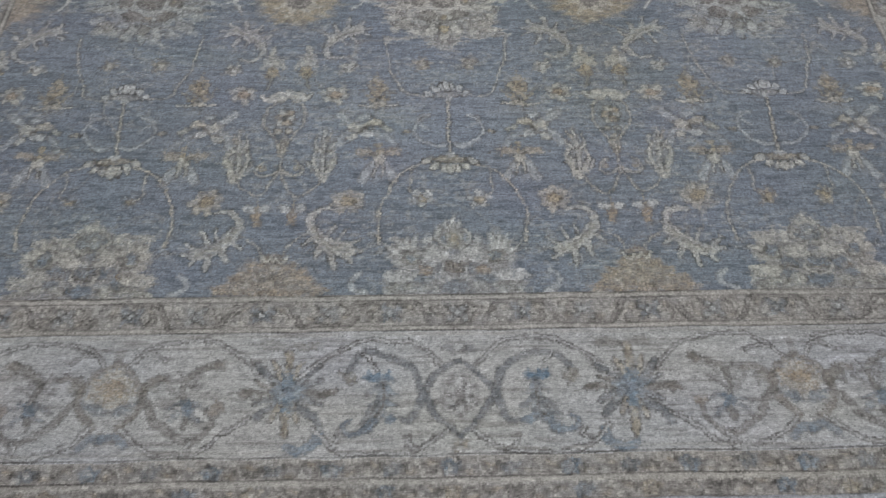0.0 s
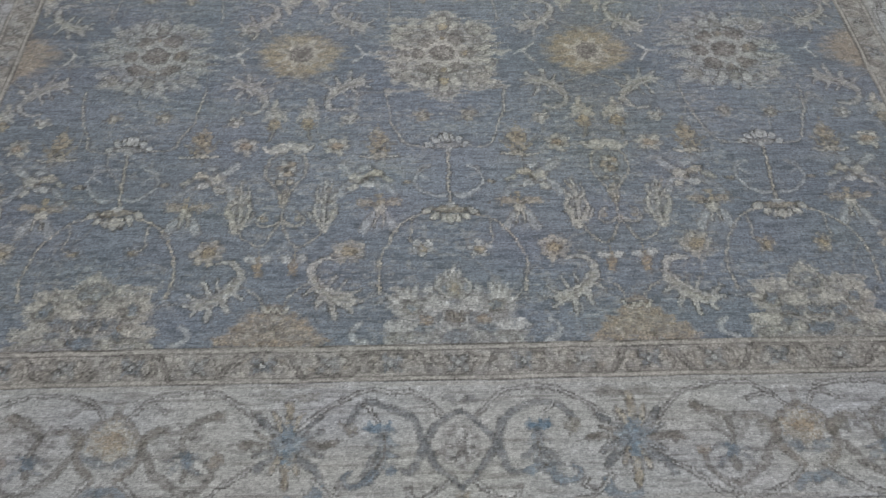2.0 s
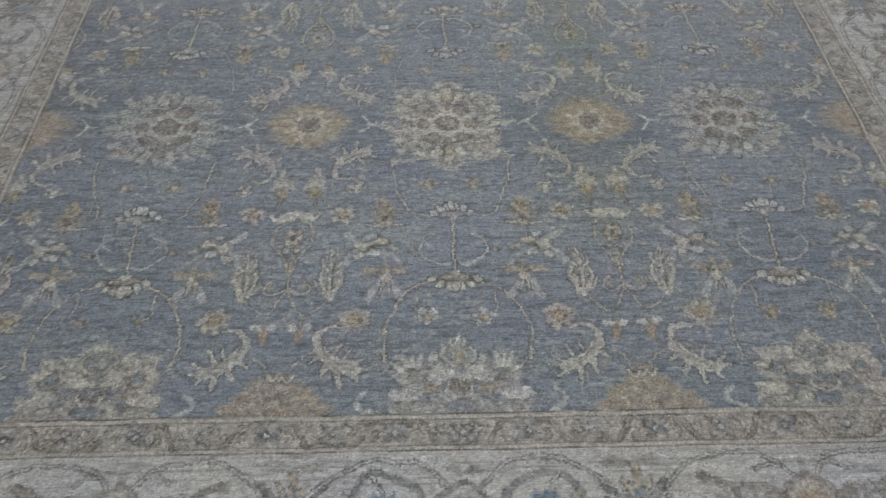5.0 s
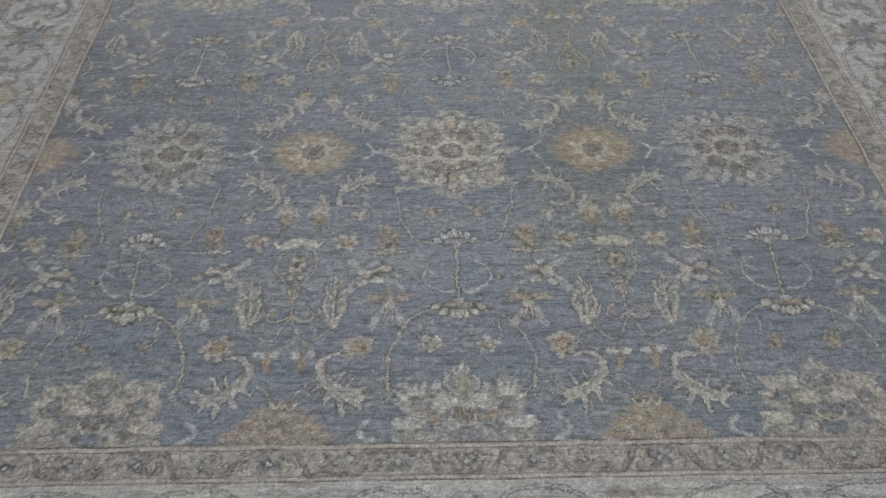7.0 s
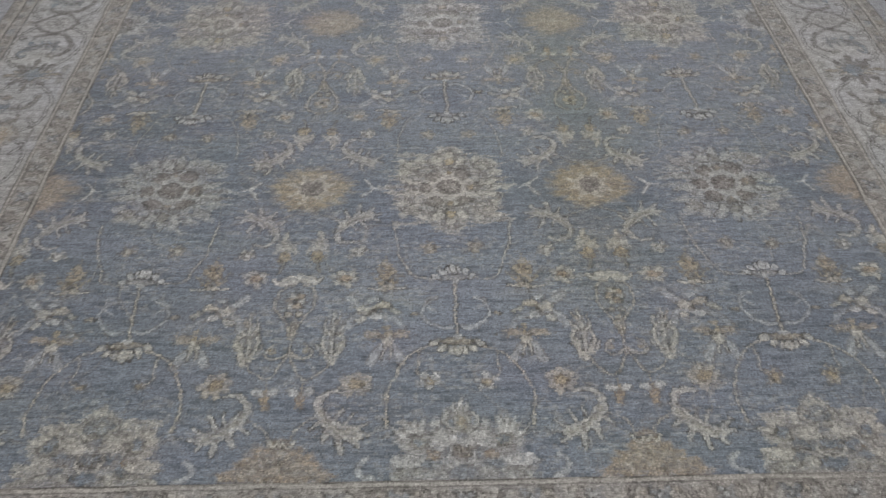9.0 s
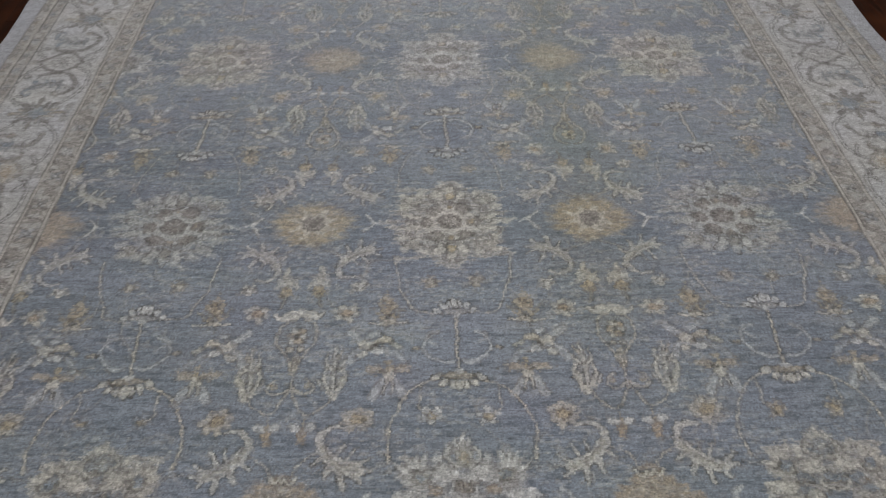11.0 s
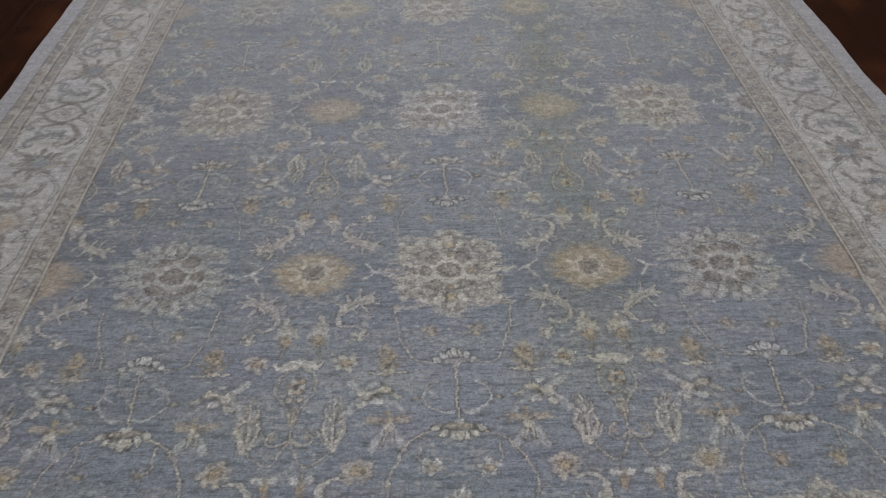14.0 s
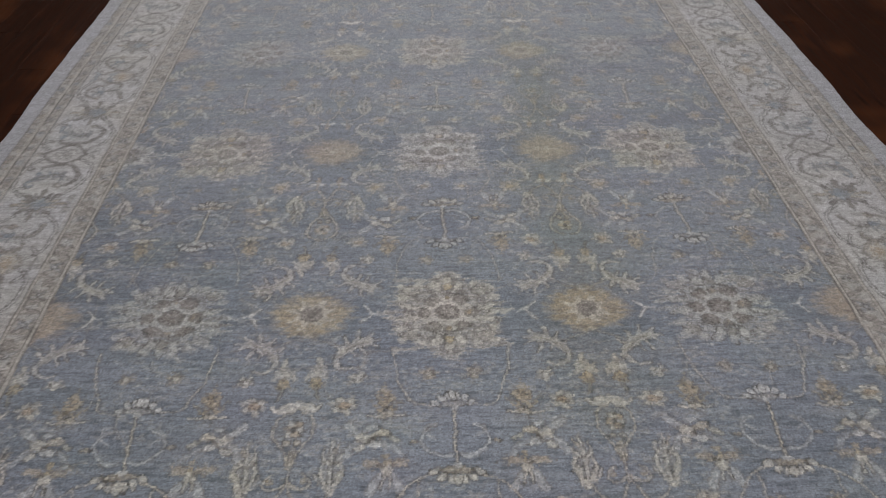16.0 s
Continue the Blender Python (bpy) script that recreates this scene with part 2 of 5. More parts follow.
dark = np.maximum(np.clip((grain(X * 6, Y * 62, 3) - 0.70) * 4, 0, 1) * 0.40, np.clip((grain(X * 15, Y * 95, 0) - 0.64) * 4, 0, 1) * 0.46)[..., None]
# dark streaks weaken with distance, as haze put into the dye
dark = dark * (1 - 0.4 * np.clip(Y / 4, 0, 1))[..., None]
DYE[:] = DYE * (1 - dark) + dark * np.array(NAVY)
fleck = (np.maximum(np.clip((grain(X * 33, Y * 55, 1) - 0.58) * 5, 0, 1) * 0.40, np.clip((grain(X * 14, Y * 40, 6) - 0.62) * 5, 0, 1) * 0.16) * np.clip((grain(X * 3.1, Y * 3.1, 4) - 0.25) * 3, 0, 1) * (0.4 + 0.6 * per_knot(5)))[..., None]
DYE[:] = DYE * (1 - fleck) + fleck * np.array(CREAM)
curl = (np.clip(1.2 - np.abs(grain(XK * 4.2, YK * 4.2, 5) - 0.5) / 0.020, 0, 1) * STITCH * np.clip((grain(X * 2.3 + 7, Y * 2.3, 2) - 0.40) * 4, 0, 1) * 0.30)[..., None]
DYE[:] = DYE * (1 - curl) + curl * np.array(TAN)
shade = (np.clip(1.2 - np.abs(grain(XK * 4.2, YK * 4.2, 5) - 0.535) / 0.016, 0, 1) * STITCH * np.clip((grain(X * 2.3 + 7, Y * 2.3, 2) - 0.40) * 4, 0, 1) * 0.28)[..., None]
DYE[:] = DYE * (1 - shade) + shade * np.array(BROWN)
for lo, hi, colour, owner in ((0, 1, STONE, P_INNER), (1, 2, IVORY, P_MAIN), (2, 3, STONE, P_OUTER), (3, 4, STONE, P_STRIPE), (4, 5, EDGE, P_EDGE)):
    m = (IN >= BANDS[lo]) & (IN < BANDS[hi] + (0.1 if hi == 5 else 0))
    lay(m, colour, owner)
    if owner == P_MAIN:
        worn_row = np.clip((grain(X[m] * 5, Y[m] * 64, 3) - 0.66) * 5, 0, 1)[:, None] * 0.42
        DYE[m] = DYE[m] * (1 - worn_row) + worn_row * np.array(TAUPE)
        DYE[m] *= 1 + 0.05 * (grain(X[m] * 1.7 + 3, Y[m] * 4, 6)[:, None] - 0.5) * np.array((1.0, 0.5, -1.4))
    DYE[m] *= (0.90 + 0.20 * rowdye[m] + 0.10 * (bands[m] - 0.5))[:, None]
warm = np.clip((grain(X * 0.9, Y * 0.9, 7) - 0.45) * 2, 0, 1)[..., None] * (np.isin(OWNER, (P_INNER, P_OUTER, P_STRIPE))[..., None])
DYE[:] = DYE * (1 - 0.18 * warm) + 0.18 * warm * np.array((0.33, 0.28, 0.23))


def curve(points, n=7):
    """A smooth line through a few points."""
    p = np.array([points[0]] + list(points) + [points[-1]], float)
    out = []
    for a, b, c, d in zip(p[:-3], p[1:-2], p[2:-1], p[3:]):
        for s in np.linspace(0, 1, n, endpoint=False):
            out.append(0.5 * (2 * b + (c - a) * s + (2 * a - 5 * b + 4 * c - d) * s * s + (3 * b - a - 3 * c + d) * s ** 3))
    out.append(p[-2])
    return np.array(out)


class Brush:
    """Knots dyed round one place of the rug, in the motif's own axes."""

    def __init__(self, x, y, reach, mx=1, my=1, turn=0.0, part=0, size=1.0, strength=1.0, inside=None, swap=False):
        self.ok = not (x + reach < -RX or x - reach > RX or y + reach < RY0 or y - reach > RY1)
        i0, i1 = np.searchsorted(xs, (x - reach, x + reach))
        j0, j1 = np.searchsorted(ys, (y - reach, y + reach))
        self.w = (slice(j0, j1), slice(i0, i1))
        self.ok = self.ok and i1 > i0 and j1 > j0
        if not self.ok:
            return
        dx, dy = XW[self.w] - x, YW[self.w] - y
        c, s = math.cos(radians(turn)), math.sin(radians(turn))
        dx, dy = (dx * c + dy * s), (-dx * s + dy * c)
        if swap:
            dx, dy = dy, dx
        self.x, self.y = dx * mx / size, dy * my / size
        self.size, self.part, self.strength, self.inside = size, part, strength, inside
        self.strength *= 0.92 + 0.16 * toss[5][int(x * 97 + 900) % 512, int(y * 89 + 700) % 512]
        if inside == (P_FIELD,):
            self.strength *= 1 - 0.30 * min(1.0, max(0.0, (y - 0.4) / 3.2))      # haze painted in: the pattern pales into its ground towards the far end
        self.pen = min(1.45, 1.0 + 0.18 * max(0.0, y + 1.2))
        self.limit = 1.0 if inside is None else np.isin(OWNER[self.w], inside).astype(float)
        self.keep = OWNER[self.w].copy()
        self.hit = np.zeros(self.x.shape, bool)

    def dab(self, d, colour, alpha=1.0, soft=0.008, own=True):
        if not self.ok:
            return
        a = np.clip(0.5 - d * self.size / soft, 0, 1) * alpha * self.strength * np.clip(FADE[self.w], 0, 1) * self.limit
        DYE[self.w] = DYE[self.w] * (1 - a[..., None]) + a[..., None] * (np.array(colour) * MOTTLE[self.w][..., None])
        if own:
            self.hit |= a > 0.35

    def patch(self, cx, cy, ra, rb, colour, alpha=0.8, turn=0.0, edge=0.0, fray=0.040, soft=0.013):
        """A worn dab of wool with a frayed edge; edge: a broken dark line round it."""
        if not self.ok:
            return
        e = self.ell(cx, cy, ra, rb, turn) + fray * (0.6 * grain(self.x * 44 + 60, self.y * 62 + 50, 4) + 0.4 * grain(self.x * 88 + 60, self.y * 92 + 50, 7) - 0.5)
        self.dab(e, colour, alpha, soft)
        if edge:
            self.dab(np.abs(e - 0.002) - 0.0062, BROWN, edge * STITCH[self.w], own=False)
        return e

    def speckle(self, d, colour, alpha=0.5, cover=0.45):
        """Single knots of another dye scattered over the shape d."""
        if self.ok:
            self.dab(np.maximum(d, (SPECK[self.w] - cover) * 0.06), colour, alpha, 0.007, own=False)

    def done(self):
        if self.ok:
            OWNER[self.w][self.hit] = self.part

    def ell(self, x, y, a, b, turn=0.0):
        c, s = math.cos(radians(turn)), math.sin(radians(turn))
        u, v = self.x - x, self.y - y
        u, v = u * c + v * s, -u * s + v * c
        return (np.sqrt((u / a) ** 2 + (v / b) ** 2) - 1) * min(a, b)

    def blob(self, x, y, a, b, colour, turn=0.0, alpha=1.0, rim=BROWN, rim_alpha=0.45, rim_w=0.011):
        if not self.ok:
            return
        d = self.ell(x, y, a, b, turn)
        self.dab(d, colour, alpha)
        if rim is not None:
            self.dab(np.abs(d - 0.001) - rim_w * 0.43 * self.pen, rim, min(1.0, rim_alpha * 2.3) * STITCH[self.w], own=False)

    def far(self, points, w0, w1=None, n=7):
        """Distance to a band along a smooth line, w0 wide at its start and w1 at its end (half widths)."""
        w1 = w0 if w1 is None else w1
        q = curve(points, n) if len(points) > 2 else np.array(points, float)
        best = np.full(self.x.shape, 9.0)
        m = len(q) - 1
        for k in range(m):
            a, b = q[k], q[k + 1]
            e = b - a
            t = np.clip(((self.x - a[0]) * e[0] + (self.y - a[1]) * e[1]) / max(e @ e, 1e-9), 0, 1)
            d = np.hypot(self.x - a[0] - t * e[0], self.y - a[1] - t * e[1])
            best = np.minimum(best, d - (w0 + (w1 - w0) * (k + t) / m))
        return best

    def band(self, points, w0, w1, colour, alpha=1.0, rim=None, rim_alpha=0.5, n=7, whole=0.0):
        if not self.ok:
            return
        fine = self.pen if max(w0, w1) < 0.009 else 1.0
        d = self.far(points, w0 * fine, w1 * fine, n)
        self.dab(d, colour, alpha)
        if rim is not None:
            self.dab(np.abs(d - 0.002) - 0.0056 * self.pen, rim, min(1.0, rim_alpha * 2.3) * (whole + (1 - whole) * STITCH[self.w]), own=False)

    def fret(self, d, alpha=0.5, colour=BROWN, w=0.0040):
        """Fine curled drawing inside the shape d."""
        if self.ok:
            inner = np.clip(-d * 30, 0, 1)
            self.dab((FRET[self.w] - w), colour, min(1.0, alpha * 1.5) * inner, 0.004, own=False)


# ---------------------------------------------------------------- motifs of the field
pick = random.Random(11)


def wob(s=0.012):
    return pick.uniform(-s, s)


def blend(a, b, k):
    return [(1 - k) * p + k * q for p, q in zip(a, b)]


def medallion(x, y, tone, accent, a=0.385, b=0.475, label="", clear=1.0, square=True):
    """A large worn flower: a speckled heart in a pale collar, a ring of dark-lipped cups, and outlined pale petals on a squarish or ragged ground."""
    p = enlist("medallion", label, P_FIELD)
    g = Brush(x, y, 0.62, part=p, inside=(P_FIELD,))
    if not g.ok:
        return
    ka, kb = a / 0.385, b / 0.475
    rows = grain(g.x * 3 + x * 9 + 50, g.y * 60 + y * 7 + 50, 2) - 0.5          # worn along the rows of knots
    comb = 0.15 * rows * np.clip(np.abs(g.x) * 4, 0.2, 1) + 0.05 * (grain(g.x * 30 + 50, g.y * 34 + 50, 6) - 0.5)
    light, dim = ([c * 1.05 for c in tone] if square else blend(tone, SAGE, 0.25)), blend(tone, TAUPE, 0.55)
    cup = (0.178, 0.170, 0.158) if square else (0.172, 0.156, 0.145)
    leafy = blend(SAGE, TAUPE, 0.45)
    if square:
        d = (((np.abs(g.x) / (0.375 * ka)) ** 12 + (np.abs(g.y) / (0.365 * kb)) ** 12) ** (1 / 12) - 1) * 0.37
        for cx, cy, ra, rb in ((0, 0.385, 0.120, 0.110), (0, -0.380, 0.115, 0.105), (-0.37, 0.0, 0.095, 0.055), (0.38, 0.0, 0.080, 0.060)):
            d = np.minimum(d, g.ell(cx * ka, cy * kb, ra, rb))
        d = d + comb
        g.dab(d, blend(tone, STONE, 0.40), 0.92 * clear, 0.024)
    else:
        d = g.ell(0, 0, 0.300 * ka, 0.320 * kb)
        for i in range(12):
            t = math.pi * (i + 0.5 * (i % 2)) / 6
            d = np.minimum(d, g.ell(0.320 * ka * math.cos(t), 0.345 * kb * math.sin(t), 0.085, 0.060, math.degrees(t)))
        d = d + comb
        g.dab(d, blend(blend(tone, SAGE, 0.15), BLUE, 0.10), 0.86 * clear, 0.030)
    # worn streaks, and a fine dark drawing in the outer part
    g.dab(np.maximum(d, np.abs(grain(g.x * 4 + 20, g.y * 44 + 70, 1) - 0.5) - 0.07), blend(TAUPE, BLUE, 0.2), 0.26, 0.03, own=False)
    away = 0.22 - np.hypot(g.x / ka, g.y / kb)
    g.fret(np.maximum(d + 0.02, away), 0.42, blend(BROWN, TAUPE, 0.25), 0.0046)
    # outlined petals: fans above and below, long leaves to the sides, eyes in the corners
    for sy in (-1, 1):
        for u in (-1, 0, 1):
            g.patch(u * 0.085 * ka, sy * (0.330 - 0.035 * abs(u)) * kb, 0.036, 0.072, light, 0.85, -u * sy * 28, 0.75)
        g.patch(0, sy * 0.275 * kb, 0.040, 0.040, leafy if not square else accent, 0.75, 0, 0.65)
        for sx in (-1, 1):
            g.patch(sx * 0.265 * ka, sy * 0.060 * kb, 0.085, 0.028, light, 0.85, sx * sy * 14, 0.65)
            e = g.patch(sx * 0.255 * ka, sy * 0.245 * kb, 0.062, 0.052, leafy if (sx > 0) == (sy > 0) else dim, 0.85, 0, 0.75)
            g.speckle(e + 0.006, light, 0.7, 0.40)
            g.patch(sx * 0.315 * ka, sy * 0.290 * kb, 0.042, 0.030, light, 0.70, sx * sy * 40, 0.12)
            g.patch(sx * 0.190 * ka, sy * 0.315 * kb, 0.030, 0.046, light, 0.70, -sx * sy * 15, 0.25)
            g.patch(sx * 0.325 * ka, sy * 0.165 * kb, 0.052, 0.032, light, 0.70, sx * sy * 20, 0.15)
    # pale collar
    g.patch(0, 0, 0.195 * ka, 0.200 * kb, light, 0.80, 0, 0.0, 0.05, 0.03)
    # cups, each with a dark broken outer lip
    for cx, cy, r in ((-0.170, 0.0, 0.052), (0.172, 0.006, 0.050), (-0.100, 0.140, 0.056), (0.095, 0.145, 0.056), (-0.105, -0.140, 0.056), (0.108, -0.135, 0.054), (0.0, 0.180, 0.036), (0.0, -0.182, 0.038)):
        cx, cy = cx * ka + wob(0.008), cy * kb + wob(0.008)
        t = math.atan2(cy, cx)
        e = g.patch(cx, cy, r * 0.92, r * 1.08, cup, 0.88, math.degrees(t), 0.0, 0.040)
        g.speckle(e, BROWN, 0.75, 0.36)
        g.speckle(e - 0.004, light, 0.50, 0.22)
        outward = (g.x - cx) * math.cos(t) + (g.y - cy) * math.sin(t)
        g.dab(np.maximum(np.abs(e - 0.004) - 0.0090, 0.010 - outward), BROWN, 0.85 * np.clip(STITCH[g.w] + 0.2, 0, 1), own=False)
        g.patch(cx * 0.90, cy * 0.90, r * 0.36, r * 0.42, accent if r < 0.051 else blend(cup, light, 0.6), 0.65, math.degrees(t))
    # heart
    e = g.patch(0, 0, 0.088, 0.078, blend(cup, TAUPE, 0.3), 0.95, 0, 0.80, 0.020)
    g.speckle(e + 0.006, light, 0.60, 0.34)
    for i in range(10):
        t = 2 * math.pi * i / 10
        g.blob(0.066 * math.cos(t), 0.058 * math.sin(t), 0.013, 0.012, BROWN, 0, 0.70, None)
    g.done()


def palmette(x, y, tone, accent, my=1, a=0.345, b=0.475, label="", block=False):
    """The half palmette that rises from the border: flame lobes, an onion crown, a cup and two wide foot leaves."""
    p = enlist("palmette", label, P_FIELD)
    g = Brush(x, y, 0.62, my=my, part=p, inside=(P_FIELD,))
    if not g.ok:
        return
    worn = 0.085 * (grain(g.x * 4 + x * 5 + 60, g.y * 60 + 50, 3) - 0.5) * np.clip(np.abs(g.x) * 5, 0.2, 1) + 0.030 * (grain(g.x * 40 + 60, g.y * 40 + 50, 0) - 0.5)
    shoulder = np.maximum(np.abs(g.x) - a * (0.91 if block else 0.95), np.abs(g.y) - b * (0.82 if block else 0.70))
    foot = np.maximum(np.abs(g.x) - a * 1.08, g.y - b * 0.20)
    crown = g.ell(0, b * 0.60, a * 0.32, b * 0.40)
    d = np.minimum(np.minimum(shoulder, foot), crown) + worn
    g.dab(d, blend(blend(tone, STONE, 0.30), BLUE, 0.06), 0.96, 0.016)
    g.dab(np.maximum(d, np.abs(grain(g.x * 4 + 20, g.y * 44 + 70, 1) - 0.5) - 0.05), blend(TAUPE, BLUE, 0.3), 0.36, 0.03, own=False)
    g.speckle(d, TAUPE, 0.32, 0.34)
    pale, mauve = [c * 1.03 for c in tone], blend(tone, TAUPE, 0.35)
    frayed = 0.022 * (grain(g.x * 44 + x * 3 + 60, g.y * 60 + 50, 4) - 0.5) + 0.014 * (grain(g.x * 90 + 60, g.y * 90 + 50, 7) - 0.5)

    def patch(cx, cy, ra, rb, colour, alpha=0.8, turn=0.0, edge=0.0):
        e = g.ell(cx, cy, ra, rb, turn) + frayed
        g.dab(e, colour, alpha, 0.012)
        if edge:
            g.dab(np.abs(e - 0.002) - 0.0062, BROWN, edge * STITCH[g.w], own=False)

    for s in (-1, 1):
        if not block:
            g.dab(g.ell(s * a * 1.02, b * 0.36, 0.060, 0.040) + frayed, BLUE, 0.75, 0.03, own=False)
            g.dab(g.ell(s * 0.172, b * 0.74, 0.028, 0.085) + frayed, BLUE, 0.75, 0.03, own=False)
        # shoulder: a mauve block with flames on its rim and a blue eye
        patch(s * 0.245, 0.235, 0.090, 0.085, mauve, 0.80)
        for tx, ty in ((0.195, 0.372), (0.250, 0.368), (0.305, 0.358), (0.335, 0.285)):
            g.band([(s * 0.245 + (s * tx - s * 0.245) * 0.45, 0.235 + (ty - 0.235) * 0.45), (s * tx + wob(0.01), ty + wob(0.01))], 0.024, 0.010, pale, 0.80, TAUPE, 0.25)
        patch(s * 0.228, 0.232, 0.050, 0.040, blend(SAGE, TAUPE, 0.3), 0.90, 0, 0.65)
        patch(s * 0.228, 0.236, 0.030, 0.020, SKY, 0.75)
        # wide pale wing towards the crown
        patch(s * 0.095, 0.250, 0.075, 0.052, pale, 0.90, s * 20, 0.50)
        patch(s * 0.140, 0.345, 0.022, 0.030, pale, 0.85, 0, 0.25)
        # foot leaf, streaked below
        patch(s * 0.275, 0.112, 0.105, 0.042, pale, 0.90, s * -6, 0.50)
        patch(s * 0.355, 0.120, 0.030, 0.030, pale, 0.85)
        patch(s * 0.270, 0.045, 0.105, 0.026, blend(SAGE, pale, 0.35), 0.75, s * -14, 0.45)
        g.band([(s * 0.215, 0.078), (s * 0.275, 0.050), (s * 0.330, 0.012)], 0.006, 0.004, BROWN, 0.50)
        # buds, horns and blue gaps beside the cup
        patch(s * 0.150, 0.150, 0.036, 0.028, blend(ORANGE, accent, 0.3), 0.90, 0, 0.55)
        patch(s * 0.165, 0.094, 0.046, 0.028, blend(SKY, TAUPE, 0.3), 0.90, 0, 0.3)
        patch(s * 0.085, 0.155, 0.022, 0.036, blend(SKY, TAUPE, 0.5), 0.90, 0, 0.4)
        g.band([(s * 0.052, 0.190), (s * 0.068, 0.135), (s * 0.040, 0.095), (0, 0.085)], 0.012, 0.010, pale, 0.90, BROWN, 0.22)
        patch(s * 0.125, 0.045, 0.046, 0.034, blend(tone, SAGE, 0.4), 0.75, s * 30, 0.5)
        # petals of the crown
        g.band([(s * 0.030, 0.300), (s * 0.095, 0.350), (s * 0.062, 0.415)], 0.022, 0.006, blend(pale, SAGE, 0.25), 0.85, BROWN, 0.26)
        g.band([(s * 0.015, 0.390), (s * 0.040, 0.430), (s * 0.030, 0.470)], 0.014, 0.005, pale, 0.85, TAUPE, 0.25)
        patch(s * 0.062, 0.345, 0.018, 0.018, SKY, 0.65, 0, 0.35)
    patch(0, 0.345, 0.046, 0.060, blend(SAGE, tone, 0.4), 0.85, 0, 0.45)
    patch(0, 0.350, 0.022, 0.030, blend(GOLD, TAN, 0.4), 0.60, 0, 0.35)
    g.band([(0, 0.42), (0, 0.50)], 0.018, 0.006, pale, 0.85, TAUPE, 0.25)
    patch(0, 0.265, 0.030, 0.020, BLUE, 0.70)
    patch(0, 0.160, 0.052, 0.042, blend(TAUPE, accent, 0.45), 0.90, 0, 0.70)
    for u in (-1, 0, 1):
        g.band([(u * 0.024, 0.145), (u * 0.034, 0.195)], 0.0065, 0.004, BROWN, 0.65)
    patch(0, 0.040, 0.078, 0.030, blend(SKY, TAUPE, 0.4), 0.90, 0, 0.35)
    if block:
        patch(0, 0.360, 0.052, 0.055, blend(SKY, STONE, 0.35), 0.90, 0, 0.6)
        patch(0.005, 0.366, 0.026, 0.012, pale, 0.7, 0, 0.7)
        for u, v, ra, rb in ((-0.148, 0.170, 0.046, 0.042), (0.0, 0.165, 0.056, 0.034), (0.128, 0.160, 0.042, 0.036), (0.0, 0.050, 0.070, 0.034), (-0.22, 0.26, 0.03, 0.03), (0.235, 0.265, 0.034, 0.03)):
            patch(u, v, ra, rb, blend(SKY, BLUE, 0.4), 0.82, 0, 0.55)
    g.fret(d + 0.015, 0.20, [0.6 * c for c in TAUPE])
    g.done()


